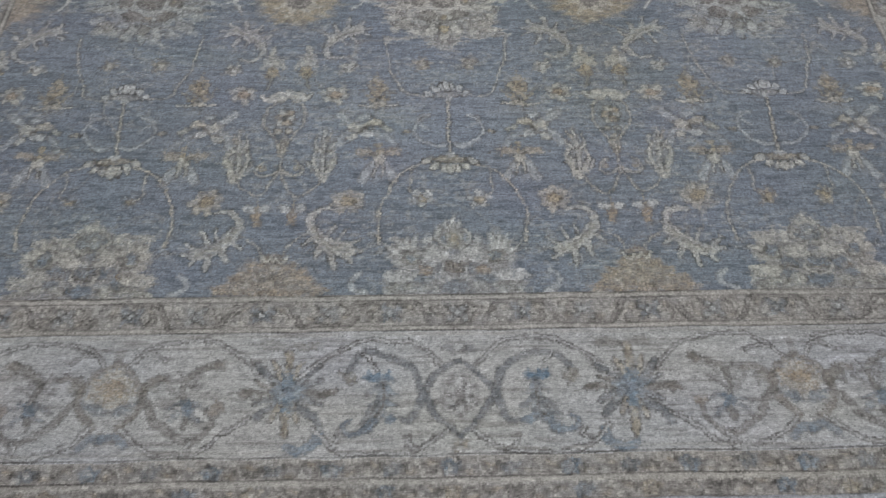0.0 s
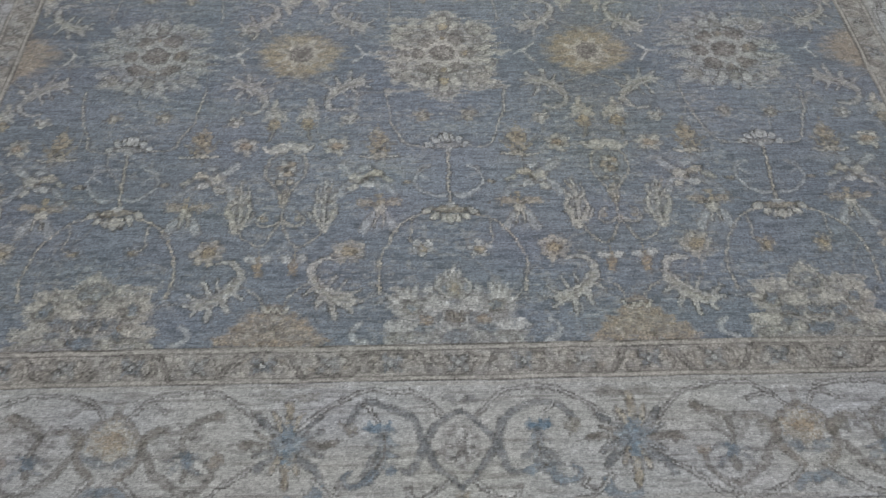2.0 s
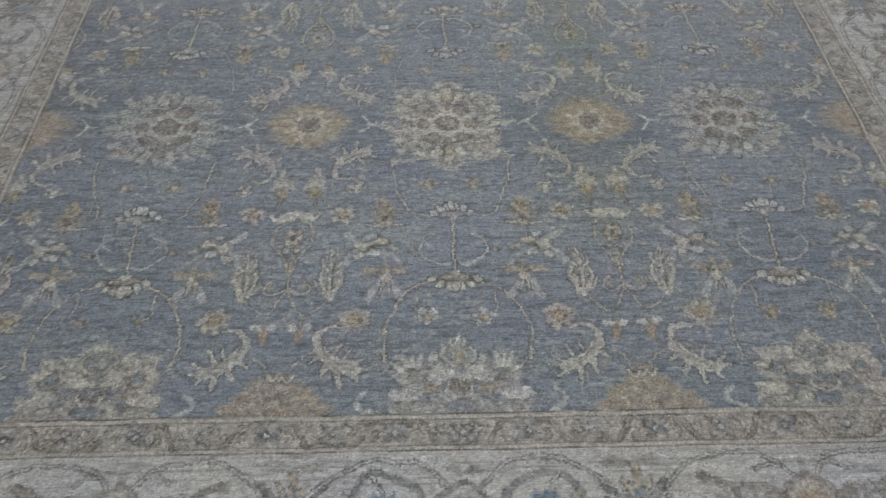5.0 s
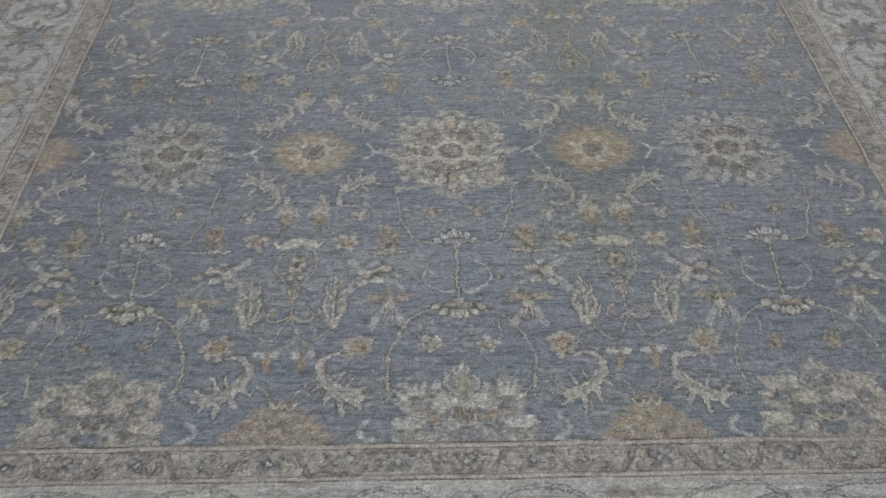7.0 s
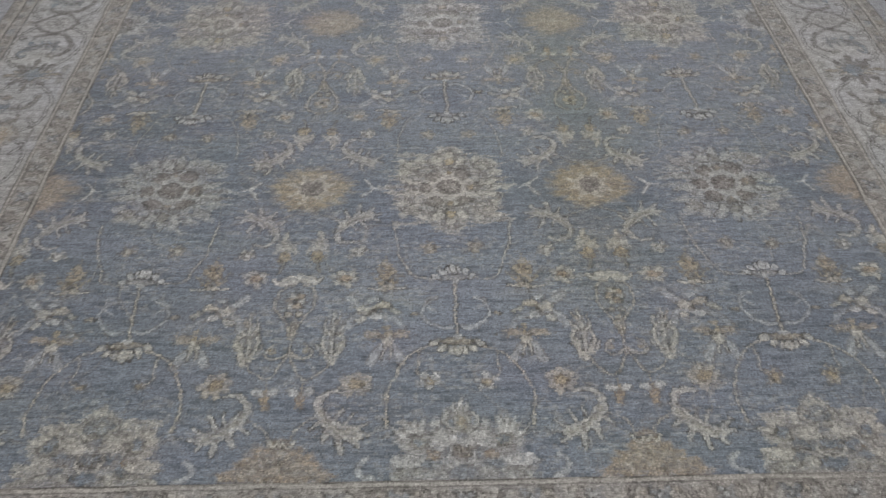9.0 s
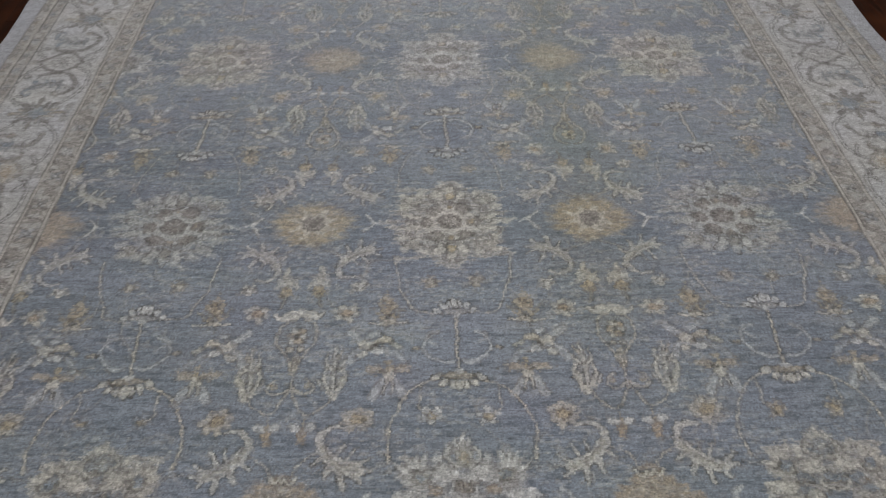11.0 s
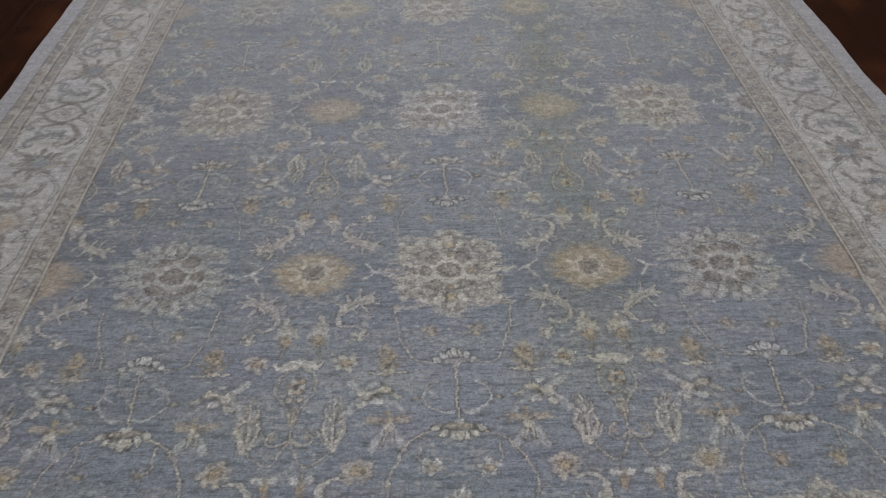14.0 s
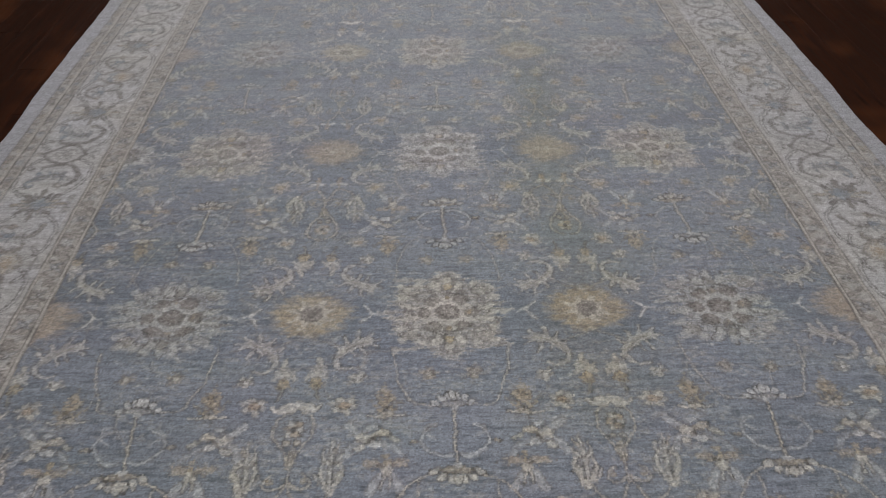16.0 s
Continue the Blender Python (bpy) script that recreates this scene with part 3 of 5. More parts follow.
def rosette(x, y, tone, heart, a=0.262, b=0.232, half=0, label="", eye=True):
    """A small round flower in gold or rust: speckled wool, a pale star and a dark eye, or a half flower that rises from the border."""
    p = enlist("rosette", label, P_FIELD)
    g = Brush(x, y, 0.36, part=p, inside=(P_FIELD,))
    if not g.ok:
        return
    th = np.arctan2(g.y / b, g.x / a)
    rough = 0.008 * np.cos(th * 20) + 0.065 * (grain(g.x * 16 + x * 3 + 40, g.y * 44 + 40, 1) - 0.5)
    deep, pale = blend(tone, BROWN, 0.30), blend(tone, CREAM, 0.45)
    if half:
        d = np.maximum((np.abs(g.x) / (a * 1.10) + (np.abs(g.y) / (b * 1.12)) ** 1.35 - 1) * 0.20, -g.y * half - 0.02) + rough
        g.dab(d, blend(tone, STONE, 0.30), 0.86, 0.05)
        g.dab(np.maximum(d, np.abs(d + 0.02) - 0.022), blend(ORANGE, tone, 0.4), 0.50 * np.clip(FADE[g.w], 0, 1), 0.03)
        g.speckle(d + 0.01, blend(BROWN, tone, 0.25), 0.55, 0.40)
        g.speckle(-np.abs(d + 0.05) + 0.02, TAUPE, 0.3, 0.4)
        for i in range(9):
            t = math.pi * (i + 0.5) / 9
            g.patch(0.150 * math.cos(t), half * 0.130 * math.sin(t), 0.034, 0.012, pale, 0.50, half * math.degrees(t), 0.25)
        g.speckle(np.maximum(d + 0.02, 0.0), CREAM, 0.4, 0.3)
        for s in (-1, 1):
            g.band([(s * 0.075, half * 0.235), (s * 0.040, half * 0.195), (s * 0.018, half * 0.225), (0, half * 0.205)], 0.012, 0.010, CREAM, 0.85, BROWN, 0.25)
            g.patch(s * 0.035, half * 0.250, 0.016, 0.012, blend(TAUPE, BROWN, 0.3), 0.7)
            g.patch(s * 0.11, half * 0.05, 0.030, 0.018, STONE, 0.6, 0, 0.3)
        g.patch(0, half * 0.06, 0.034, 0.026, pale, 0.6, 0, 0.4)
        g.done()
        return
    d = (((np.abs(g.x) / (a * 1.08)) ** 1.6 + (np.abs(g.y) / (b * 1.02)) ** 1.6) ** (1 / 1.6) - 1) * b + rough * 1.3
    g.dab(d, tone, 0.82, 0.085)
    g.speckle(d + 0.03, deep, 0.50, 0.40)
    g.speckle(d + 0.03, pale, 0.40, 0.26)
    for i in range(16):
        t = 2 * math.pi * i / 16
        g.band([(0.55 * a * math.cos(t), 0.55 * b * math.sin(t)), (0.90 * a * math.cos(t), 0.90 * b * math.sin(t))], 0.006, 0.010, deep if i % 2 else pale, 0.36)
    if eye:
        star = g.ell(0, 0, a * 0.52, b * 0.56) + 0.032 * np.cos(th * 8) + rough
        g.dab(star, blend(heart, CREAM, 0.55), 0.85, 0.045)
        g.dab(np.abs(star - 0.014) - 0.007, deep, 0.40 * STITCH[g.w], own=False)
        e = g.patch(0, 0, 0.078, 0.080, [0.70 * c for c in TAUPE], 0.95, 0, 0.35, 0.030)
        g.speckle(e + 0.004, STONE, 0.65, 0.42)
        g.blob(0, 0, 0.030, 0.032, TAUPE, 0, 0.8, BROWN, 0.35)
    else:
        g.dab(d + 0.045, blend(tone, TAUPE, 0.22), 0.55, 0.05)
        e = g.patch(0, 0, 0.110, 0.085, blend(tone, BROWN, 0.18), 0.55, 0, 0.0, 0.05)
        g.speckle(e, CREAM, 0.70, 0.36)
        g.patch(0, 0, 0.026, 0.024, CREAM, 0.75)
    for s in (-1, 1):
        g.patch(0, s * b * 0.96, 0.052, 0.026, CREAM if s > 0 else pale, 0.60, 0, 0.35)
        g.band([(s * a * 0.55, -0.010), (s * a * 1.0, -0.014)], 0.006, 0.004, BROWN, 0.45)
        for t in (-1, 1):
            g.patch(t * 0.046, s * b * 0.86, 0.022, 0.018, blend(TAUPE, BROWN, 0.3), 0.65)
    g.done()


def leaf(x, y, mx, my, tone, label="", size=1.0, turn=0.0):
    """A curled leaf: a hooked tip, a thick body, blunt fingers on its inner side and frayed lobes on the outer."""
    p = enlist("curled_leaf", label, P_FIELD)
    g = Brush(x, y, 0.30 * size, mx, my, turn, p, size, inside=(P_FIELD,))
    if not g.ok:
        return
    hook = [(0.030, 0.170), (-0.030, 0.186), (-0.090, 0.160), (-0.118, 0.095), (-0.095, 0.020)]
    body = [(-0.108, 0.050), (-0.070, -0.005), (0.0, -0.060), (0.090, -0.098)]
    fingers = (((-0.030, -0.030), (0.010, 0.060), 0.015), ((0.030, -0.060), (0.078, 0.045), 0.015), ((0.080, -0.085), (0.160, -0.030), 0.017), ((0.080, -0.100), (0.178, -0.098), 0.015))
    lobes = (((0.070, -0.110), (0.122, -0.165), 0.022), ((0.015, -0.095), (0.032, -0.205), 0.020), ((-0.040, -0.060), (-0.075, -0.140), 0.022), ((-0.090, -0.010), (-0.150, -0.062), 0.016))
    d = np.minimum(g.far(body, 0.030, 0.046), g.far(hook, 0.011, 0.026))
    for a, b, w in fingers + lobes:
        d = np.minimum(d, g.far([a, b], w, w * 0.55))
    d = d + 0.016 * (grain(g.x * 40 + x * 31 + 60, g.y * 40 + y * 17 + 60, 1) - 0.5)
    g.dab(d, blend(tone, IVORY, 0.35), 0.88, 0.014)
    g.dab(np.abs(d - 0.002) - 0.0052 * g.pen, BROWN, 0.72 * STITCH[g.w], own=False)
    g.band(body, 0.010, 0.012, blend(SAGE, tone, 0.35), 0.75)
    g.speckle(d + 0.012, blend(TAUPE, tone, 0.3), 0.55, 0.36)
    g.band([(-0.100, 0.090), (-0.080, 0.030), (-0.015, -0.035), (0.060, -0.075)], 0.006, 0.005, BROWN, 0.62 * STITCH[g.w])
    for a, b, w in lobes:
        g.band([((a[0] * 1.1 - b[0] * 0.1), (a[1] * 1.1 - b[1] * 0.1)), ((a[0] + b[0]) / 2, (a[1] + b[1]) / 2)], 0.005, 0.004, TAUPE, 0.50)
    g.done()


def lotus(x, y, my, tone, label="", wide=1.0, gold=0.0):
    """A fan-shaped flower with a row of rounded petals."""
    p = enlist("lotus_flower", label, P_FIELD)
    g = Brush(x, y, 0.24, 1, my, 0, p, inside=(P_FIELD,))
    if not g.ok:
        return
    g.x = g.x / wide
    for i, (cx, cy) in enumerate(((-0.115, -0.018), (-0.075, 0.022), (-0.030, 0.040), (0.030, 0.040), (0.075, 0.022), (0.115, -0.018))):
        g.blob(cx, cy, 0.022, 0.036, tone, -cx * 420, 0.95, BROWN, 0.55, 0.010)
    g.blob(0, 0.045, 0.024, 0.044, tone, 0, 0.95, BROWN, 0.5, 0.010)
    g.blob(0, -0.030, 0.085, 0.026, blend(GOLD, TAN, 0.5) if gold else [c * 0.9 for c in tone], 0, 0.70, BROWN, 0.28)
    for u in (-2, -1, 0, 1, 2):
        g.blob(u * 0.030, -0.030, 0.010, 0.014, blend(tone, TAN, 0.3), 0, 0.6, BROWN, 0.22)
    g.blob(0, -0.060, 0.024, 0.020, WHITE, 0, 0.8, None)
    g.done()


def stem(x, y0, y1, lean=0.0):
    p = enlist("stem", "", P_FIELD)
    g = Brush(x, (y0 + y1) / 2, 0.30, part=p, inside=(P_FIELD,))
    if not g.ok:
        return
    h = (y1 - y0) / 2
    g.band([(-lean, -h), (lean, h)], 0.0085, 0.0085, blend(CREAM, TAN, 0.4), 0.92, BROWN, 0.27, 7, 0.5)
    g.done()


def ring(x, y, my, clear=1.0):
    """Two thin crescents that close round the stem."""
    for s in (-1, 1):
        p = enlist("crescent_vine", "", P_FIELD)
        g = Brush(x, y, 0.31, s, my, 0, p, inside=(P_FIELD,))
        if not g.ok:
            continue
        g.strength *= clear
        pale = [0.35 * a + 0.65 * b for a, b in zip(PALE, WHITE)]
        g.band([(0.115, 0.130), (0.180, 0.080), (0.205, 0.0), (0.165, -0.075), (0.085, -0.122), (0.035, -0.116)], 0.006, 0.015, blend(pale, BLUE, 0.08), 0.92, BROWN, 0.20)
        g.band([(0.125, 0.128), (0.175, 0.115), (0.195, 0.07)], 0.009, 0.004, pale, 0.7, TAUPE, 0.2)
        g.band([(0.165, 0.055), (0.12, 0.02)], 0.011, 0.004, pale, 0.8)
        g.blob(0.248, -0.012, 0.026, 0.016, TAN, 0, 0.85, BROWN, 0.45)
        g.band([(0.21, -0.01), (0.29, -0.016)], 0.004, 0.004, BROWN, 0.6)
        g.done()


def floret(x, y, tone, heart, r=0.062, flat=0.85, label="", petals=6, clear=0.9):
    """A small open flower."""
    p = enlist("small_flower", label, P_FIELD)
    g = Brush(x, y, r * 2.2, part=p, inside=(P_FIELD,), turn=pick.uniform(-20, 20))
    if not g.ok:
        return
    for i in range(petals):
        t = 2 * math.pi * i / petals
        g.patch(r * 0.78 * math.cos(t), r * 0.78 * flat * math.sin(t), r * (0.46 + 0.16 * (i % 2)), r * 0.40, blend(tone, STONE, 0.2), clear * (0.78 + 0.22 * (i % 3 > 0)), math.degrees(t), 0.42, 0.030)
    e = g.patch(0, 0, r * 0.50, r * 0.38, blend(heart, STONE, 0.3), 0.8, 0, 0.6, 0.02)
    g.speckle(e, BROWN, 0.5, 0.34)
    g.done()


def vine(x, y, mx, my, points, w=0.008, colour=TAN, alpha=0.75, shade=0.17):
    p = enlist("vine", "", P_FIELD)
    reach = max(max(abs(a), abs(b)) for a, b in points) + 0.05
    g = Brush(x, y, reach, mx, my, 0, p, inside=(P_FIELD,))
    if g.ok:
        d = g.far(points, w * 0.72 * (0.6 + 0.4 * g.pen), w * 0.72 * (0.6 + 0.4 * g.pen))
        # vines get fainter towards the far end, part of the painted haze
        gate = np.clip(0.45 + 0.7 * STITCH[g.w], 0, 1) * (1 - 0.55 * np.clip((Y[g.w] + 0.3) / 1.5, 0, 1))
        g.dab(d, blend(blend(colour, CREAM, 0.5), STONE, 0.35), min(1.0, alpha * 1.3) * gate)
        g.dab(np.abs(d - 0.004) - 0.0042 * g.pen, BROWN, min(1.0, shade * 3.2) * gate * STITCH[g.w], own=False)
    g.done()


def bow(x, y, mx, my):
    """A bow-shaped flower: tan wings, a cream heart and two pale drooping legs."""
    p = enlist("bow_flower", "", P_FIELD)
    g = Brush(x, y, 0.28, mx, my, 0, p, 1.12, inside=(P_FIELD,))
    if not g.ok:
        return
    pale, wing = blend(PALE, WHITE, 0.6), blend(blend(TAN, ORANGE, 0.35), STONE, 0.3)
    g.patch(0, -0.10, 0.075, 0.060, pale, 0.42, 0, 0, 0.08, 0.05)
    for s in (-1, 1):
        e = g.patch(s * 0.070, 0.020, 0.062, 0.028, wing, 0.78, s * 10, 0.30)
        g.speckle(e, blend(BROWN, wing, 0.4), 0.45, 0.34)
        g.band([(s * 0.018, -0.035), (s * 0.050, -0.085), (s * 0.078, -0.155)], 0.014, 0.024, pale, 0.92, TAUPE, 0.30)
        g.band([(s * 0.012, -0.03), (s * 0.022, -0.120)], 0.010, 0.007, CREAM, 0.8, BROWN, 0.34)
    g.patch(0, -0.018, 0.034, 0.038, CREAM, 0.92, 0, 0.45, 0.03)
    g.patch(0, 0.056, 0.016, 0.028, blend(GOLD, TAN, 0.5), 0.70, 0, 0.3)
    g.patch(0.026, 0.004, 0.012, 0.012, BROWN, 0.55)
    g.done()


def spray(x, y, mx, my):
    """A loose spray of cream petals among pale blue sweeping leaves."""
    p = enlist("petal_spray", "", P_FIELD)
    g = Brush(x, y, 0.3, mx, my, 0, p, 1.25, inside=(P_FIELD,))
    if not g.ok:
        return
    pale = blend(PALE, WHITE, 0.6)
    g.band([(0.02, 0.02), (0.075, 0.045), (0.125, 0.095)], 0.012, 0.022, pale, 0.85, TAUPE, 0.22)
    g.band([(0.03, -0.02), (0.085, -0.030), (0.125, -0.105)], 0.012, 0.017, pale, 0.80, TAUPE, 0.22)
    g.band([(-0.03, -0.03), (-0.10, -0.065), (-0.135, -0.120)], 0.012, 0.014, pale, 0.55, TAUPE, 0.2)
    for cx, cy, a, b, t, c in ((0.045, 0.010, 0.042, 0.030, 8, CREAM), (0.060, -0.055, 0.034, 0.024, -30, CREAM), (-0.040, 0.030, 0.038, 0.026, -12, blend(TAN, CREAM, 0.5)), (-0.015, -0.040, 0.034, 0.024, 12, WHITE), (-0.090, -0.006, 0.030, 0.022, 20, blend(SAGE, CREAM, 0.4)), (0.010, 0.068, 0.028, 0.020, 0, pale)):
        g.patch(cx, cy, a, b, c, 0.92, t, 0.50, 0.030, 0.016)
    g.patch(-0.030, 0.0, 0.020, 0.012, BROWN, 0.55)
    g.patch(0.012, -0.012, 0.012, 0.014, BROWN, 0.45)
    g.done()


def tulip(x, y, mx, my):
    """A golden flower in leafy tiers on a pale two-leaved foot."""
    p = enlist("tulip_flower", "", P_FIELD)
    g = Brush(x, y, 0.26, mx, my, 0, p, 1.1, inside=(P_FIELD,))
    if not g.ok:
        return
    olive, gilt = blend(blend(GOLD, SAGE, 0.5), TAUPE, 0.30), blend(blend(GOLD, TAN, 0.5), STONE, 0.3)
    g.dab(g.ell(0, -0.150, 0.130, 0.030), blend(PALE, WHITE, 0.3), 0.55, 0.05, own=False)
    e = g.patch(0, 0.0, 0.058, 0.115, blend(olive, BLUE, 0.25), 0.60, 0, 0, 0.08, 0.04)
    g.speckle(e, BROWN, 0.45, 0.34)
    g.patch(0, 0.095, 0.022, 0.042, TAN, 0.80, 0, 0.3)
    g.patch(0, 0.030, 0.026, 0.040, blend(ORANGE, gilt, 0.60), 0.75, 0, 0.5)
    for s in (-1, 1):
        g.patch(s * 0.034, 0.045, 0.016, 0.046, TAN if s > 0 else gilt, 0.75, s * -16, 0.40)
        g.patch(s * 0.064, -0.020, 0.017, 0.052, olive, 0.75, s * -38, 0.35)
        g.patch(s * 0.032, -0.048, 0.015, 0.044, gilt, 0.70, s * -14, 0.45)
        g.band([(s * 0.016, -0.070), (s * 0.052, -0.098), (s * 0.098, -0.088)], 0.012, 0.009, CREAM, 0.90, BROWN, 0.28)
    g.patch(0, -0.085, 0.030, 0.028, blend(CREAM, ORANGE, 0.18), 0.85, 0, 0.55)
    g.band([(0, -0.08), (0, 0.02)], 0.006, 0.004, BROWN, 0.50 * STITCH[g.w])
    g.done()


def moustache(x, y, my):
    """A white scalloped bracket above the vase."""
    p = enlist("scalloped_bracket", "white scalloped bracket", P_FIELD)
    g = Brush(x, y, 0.20, 1, my, 0, p, inside=(P_FIELD,))
    if not g.ok:
        return
    pale = blend(CREAM, IVORY, 0.45)
    d = np.minimum(g.ell(-0.052, 0.006, 0.056, 0.040, 22), g.ell(0.052, 0.006, 0.056, 0.040, -22))
    for s in (-1, 1):
        d = np.minimum(d, g.far([(s * 0.07, -0.014), (s * 0.110, -0.016), (s * 0.150, 0.030)], 0.024, 0.006))
    d = np.minimum(d, g.ell(0, 0.034, 0.026, 0.026))
    g.strength = 1.1
    g.dab(d - 0.004, pale, 0.95)
    g.dab(np.abs(d - 0.003) - 0.005 * g.pen, BROWN, 0.65 * STITCH[g.w], own=False)
    g.done()


def vase(x, y, my):
    """An outlined vase with a flower inside and a foot; two arms below it carry the bells."""
    thin = blend(blend(TAN, CREAM, 0.6), STONE, 0.35)
    p = enlist("vase", "", P_FIELD)
    g = Brush(x, y, 0.48, 1, my, 0, p, inside=(P_FIELD,))
    if g.ok:
        body = [(-0.030, 0.125), (-0.090, 0.100), (-0.116, 0.03), (-0.112, -0.06), (-0.075, -0.13), (-0.035, -0.20), (-0.010, -0.30)]
        g.dab(g.ell(0, -0.01, 0.112, 0.120), [0.5 * (q + v) for q, v in zip(SAGE, PALE)], 0.45, 0.03)
        for s in (-1, 1):
            g.band([(s * a, b) for a, b in body], 0.0075, 0.0075, thin, 0.80, BROWN, 0.24)
            g.blob(s * 0.034, -0.115, 0.022, 0.028, TAN, s * 30, 0.65, BROWN, 0.36)
        g.patch(0, -0.225, 0.030, 0.075, blend(TAN, SAGE, 0.3), 0.70, 0, 0.4)
        g.band([(0, -0.20), (0, -0.44)], 0.0075, 0.0075, thin, 0.8, BROWN, 0.26)
        g.speckle(g.ell(0, -0.01, 0.100, 0.110), BROWN, 0.40, 0.30)
        for i in range(6):
            t = 2 * math.pi * i / 6
            g.patch(0.038 * math.cos(t), -0.005 + 0.045 * math.sin(t), 0.026, 0.024, blend(TAN, ORANGE, 0.3) if i % 2 else CREAM, 0.8, 0, 0.6, 0.02)
        g.blob(0, -0.005, 0.014, 0.026, BROWN, 0, 0.6, None)
        g.done()
    for s in (-1, 1):
        p = enlist("curved_arm", "", P_FIELD)
        g = Brush(x, y - my * 0.35, 0.38, s, my, 0, p, inside=(P_FIELD,))
        if g.ok:
            g.y = g.y - 0.35
            g.band([(0.004, -0.42), (0.035, -0.50), (0.075, -0.585), (0.130, -0.600), (0.205, -0.535), (0.235, -0.46)], 0.0075, 0.006, thin, 0.82, BROWN, 0.24)
            g.band([(0.012, -0.42), (0.075, -0.455), (0.125, -0.425), (0.105, -0.365), (0.075, -0.345)], 0.010, 0.006, thin, 0.82, BROWN, 0.28)
            g.dab(g.ell(0.092, -0.40, 0.018, 0.024), GOLD, 0.5, own=False)
            g.done()


def bell(x, y, my):
    p = enlist("bell_flower", "", P_FIELD)
    g = Brush(x, y, 0.16, 1, my, 0, p, inside=(P_FIELD,))
    if not g.ok:
        return
    g.patch(0, -0.045, 0.026, 0.062, blend(ORANGE, TAN, 0.4), 0.85, 0, 0.5, 0.03)
    for s in (-1, 1):
        g.blob(s * 0.038, 0.018, 0.036, 0.024, WHITE, s * 28, 1.0, TAUPE, 0.3)
    g.band([(0, 0.03), (0, 0.09)], 0.006, 0.005, TAN, 0.7)
    g.done()


def candle(x, y, mx, my):
    """A tall pale spike: loose upright strands with ragged bracts and a pale foot."""
    p = enlist("tall_flower", "", P_FIELD)
    g = Brush(x, y, 0.32, mx, my, 0, p, 1.12, inside=(P_FIELD,))
    if not g.ok:
        return
    pale = blend(CREAM, PALE, 0.18)
    g.patch(0, -0.045, 0.056, 0.130, blend(pale, BLUE, 0.32), 0.72, 0, 0, 0.07, 0.03)
    g.patch(0, 0.060, 0.030, 0.090, blend(pale, BLUE, 0.32), 0.65, 0, 0, 0.06, 0.03)
    g.speckle(g.ell(0, -0.03, 0.060, 0.150), BROWN, 0.5, 0.30)
    for pts, w0, w1, c in (([(0.0, -0.150), (-0.008, -0.03), (0.004, 0.150)], 0.013, 0.008, pale), ([(-0.030, -0.130), (-0.058, -0.050), (-0.040, 0.035)], 0.014, 0.008, CREAM),
                           ([(0.028, -0.130), (0.060, -0.070), (0.048, -0.005), (0.020, 0.010)], 0.014, 0.009, CREAM), ([(-0.018, 0.000), (-0.050, 0.055), (-0.038, 0.115)], 0.011, 0.006, pale),
                           ([(0.018, 0.015), (0.055, 0.065), (0.070, 0.060)], 0.011, 0.006, pale), ([(0.010, 0.075), (0.038, 0.130)], 0.010, 0.005, blend(TAN, pale, 0.5)), ([(-0.062, -0.120), (-0.084, -0.065)], 0.010, 0.006, pale)):
        g.band(pts, w0, w1, c, 0.90, BROWN, 0.24)
    g.patch(0.042, -0.072, 0.024, 0.034, blend(CREAM, SAGE, 0.35), 0.80, -15, 0.35)
    g.patch(0.0, -0.165, 0.038, 0.028, CREAM, 0.90, 0, 0.25)
    g.band([(0.016, -0.120), (0.012, -0.030), (0.016, 0.050)], 0.005, 0.004, BROWN, 0.60 * STITCH[g.w])
    g.done()


def bud(x, y, mx, my):
    """A tall tufted cream bud on a golden cup and a dark stem."""
    p = enlist("bud", "", P_FIELD)
    g = Brush(x, y, 0.26, mx, my, 0, p, 1.02, inside=(P_FIELD,))
    if not g.ok:
        return
    for cx, cy, a, b, t in ((0.0, 0.060, 0.026, 0.075, 0), (0.034, 0.030, 0.026, 0.066, -14), (-0.036, 0.024, 0.026, 0.064, 16), (0.010, 0.125, 0.018, 0.036, 0), (0.062, -0.010, 0.022, 0.026, 0), (-0.064, -0.006, 0.022, 0.026, 0)):
        g.patch(cx, cy, a, b, CREAM if cx < 0.03 else blend(CREAM, WHITE, 0.6), 0.80, t, 0.30, 0.035)
    e = g.patch(0.0, -0.060, 0.044, 0.040, blend(GOLD, TAN, 0.4), 0.78, 0, 0.45)
    g.speckle(e, BROWN, 0.5, 0.32)
    g.band([(0, -0.09), (0.004, -0.14), (0.016, -0.19)], 0.009, 0.007, blend(SAGE, TAUPE, 0.4), 0.8, BROWN, 0.34)
    g.done()


def sprig(x, y, mx, my):
    """A small white forked crescent beside a palmette."""
    p = enlist("forked_sprig", "", P_FIELD)
    g = Brush(x, y, 0.16, mx, my, 0, p, inside=(P_FIELD,))
    g.band([(-0.05, 0.085), (0.0, 0.03), (0.005, -0.01), (-0.045, -0.085)], 0.008, 0.011, WHITE, 0.85, TAUPE, 0.25)
    g.band([(0.0, 0.01), (0.075, -0.005)], 0.013, 0.007, WHITE, 0.75)
    g.done()


def crescent(x, y, mx, my):
    p = enlist("white_crescent", "", P_FIELD)
    g = Brush(x, y, 0.16, mx, my, 0, p, inside=(P_FIELD,))
    g.band([(0.02, 0.06), (-0.025, 0.02), (-0.022, -0.03), (0.045, -0.065)], 0.011, 0.019, blend(WHITE, PALE, 0.25), 0.84, TAUPE, 0.15)
    g.done()


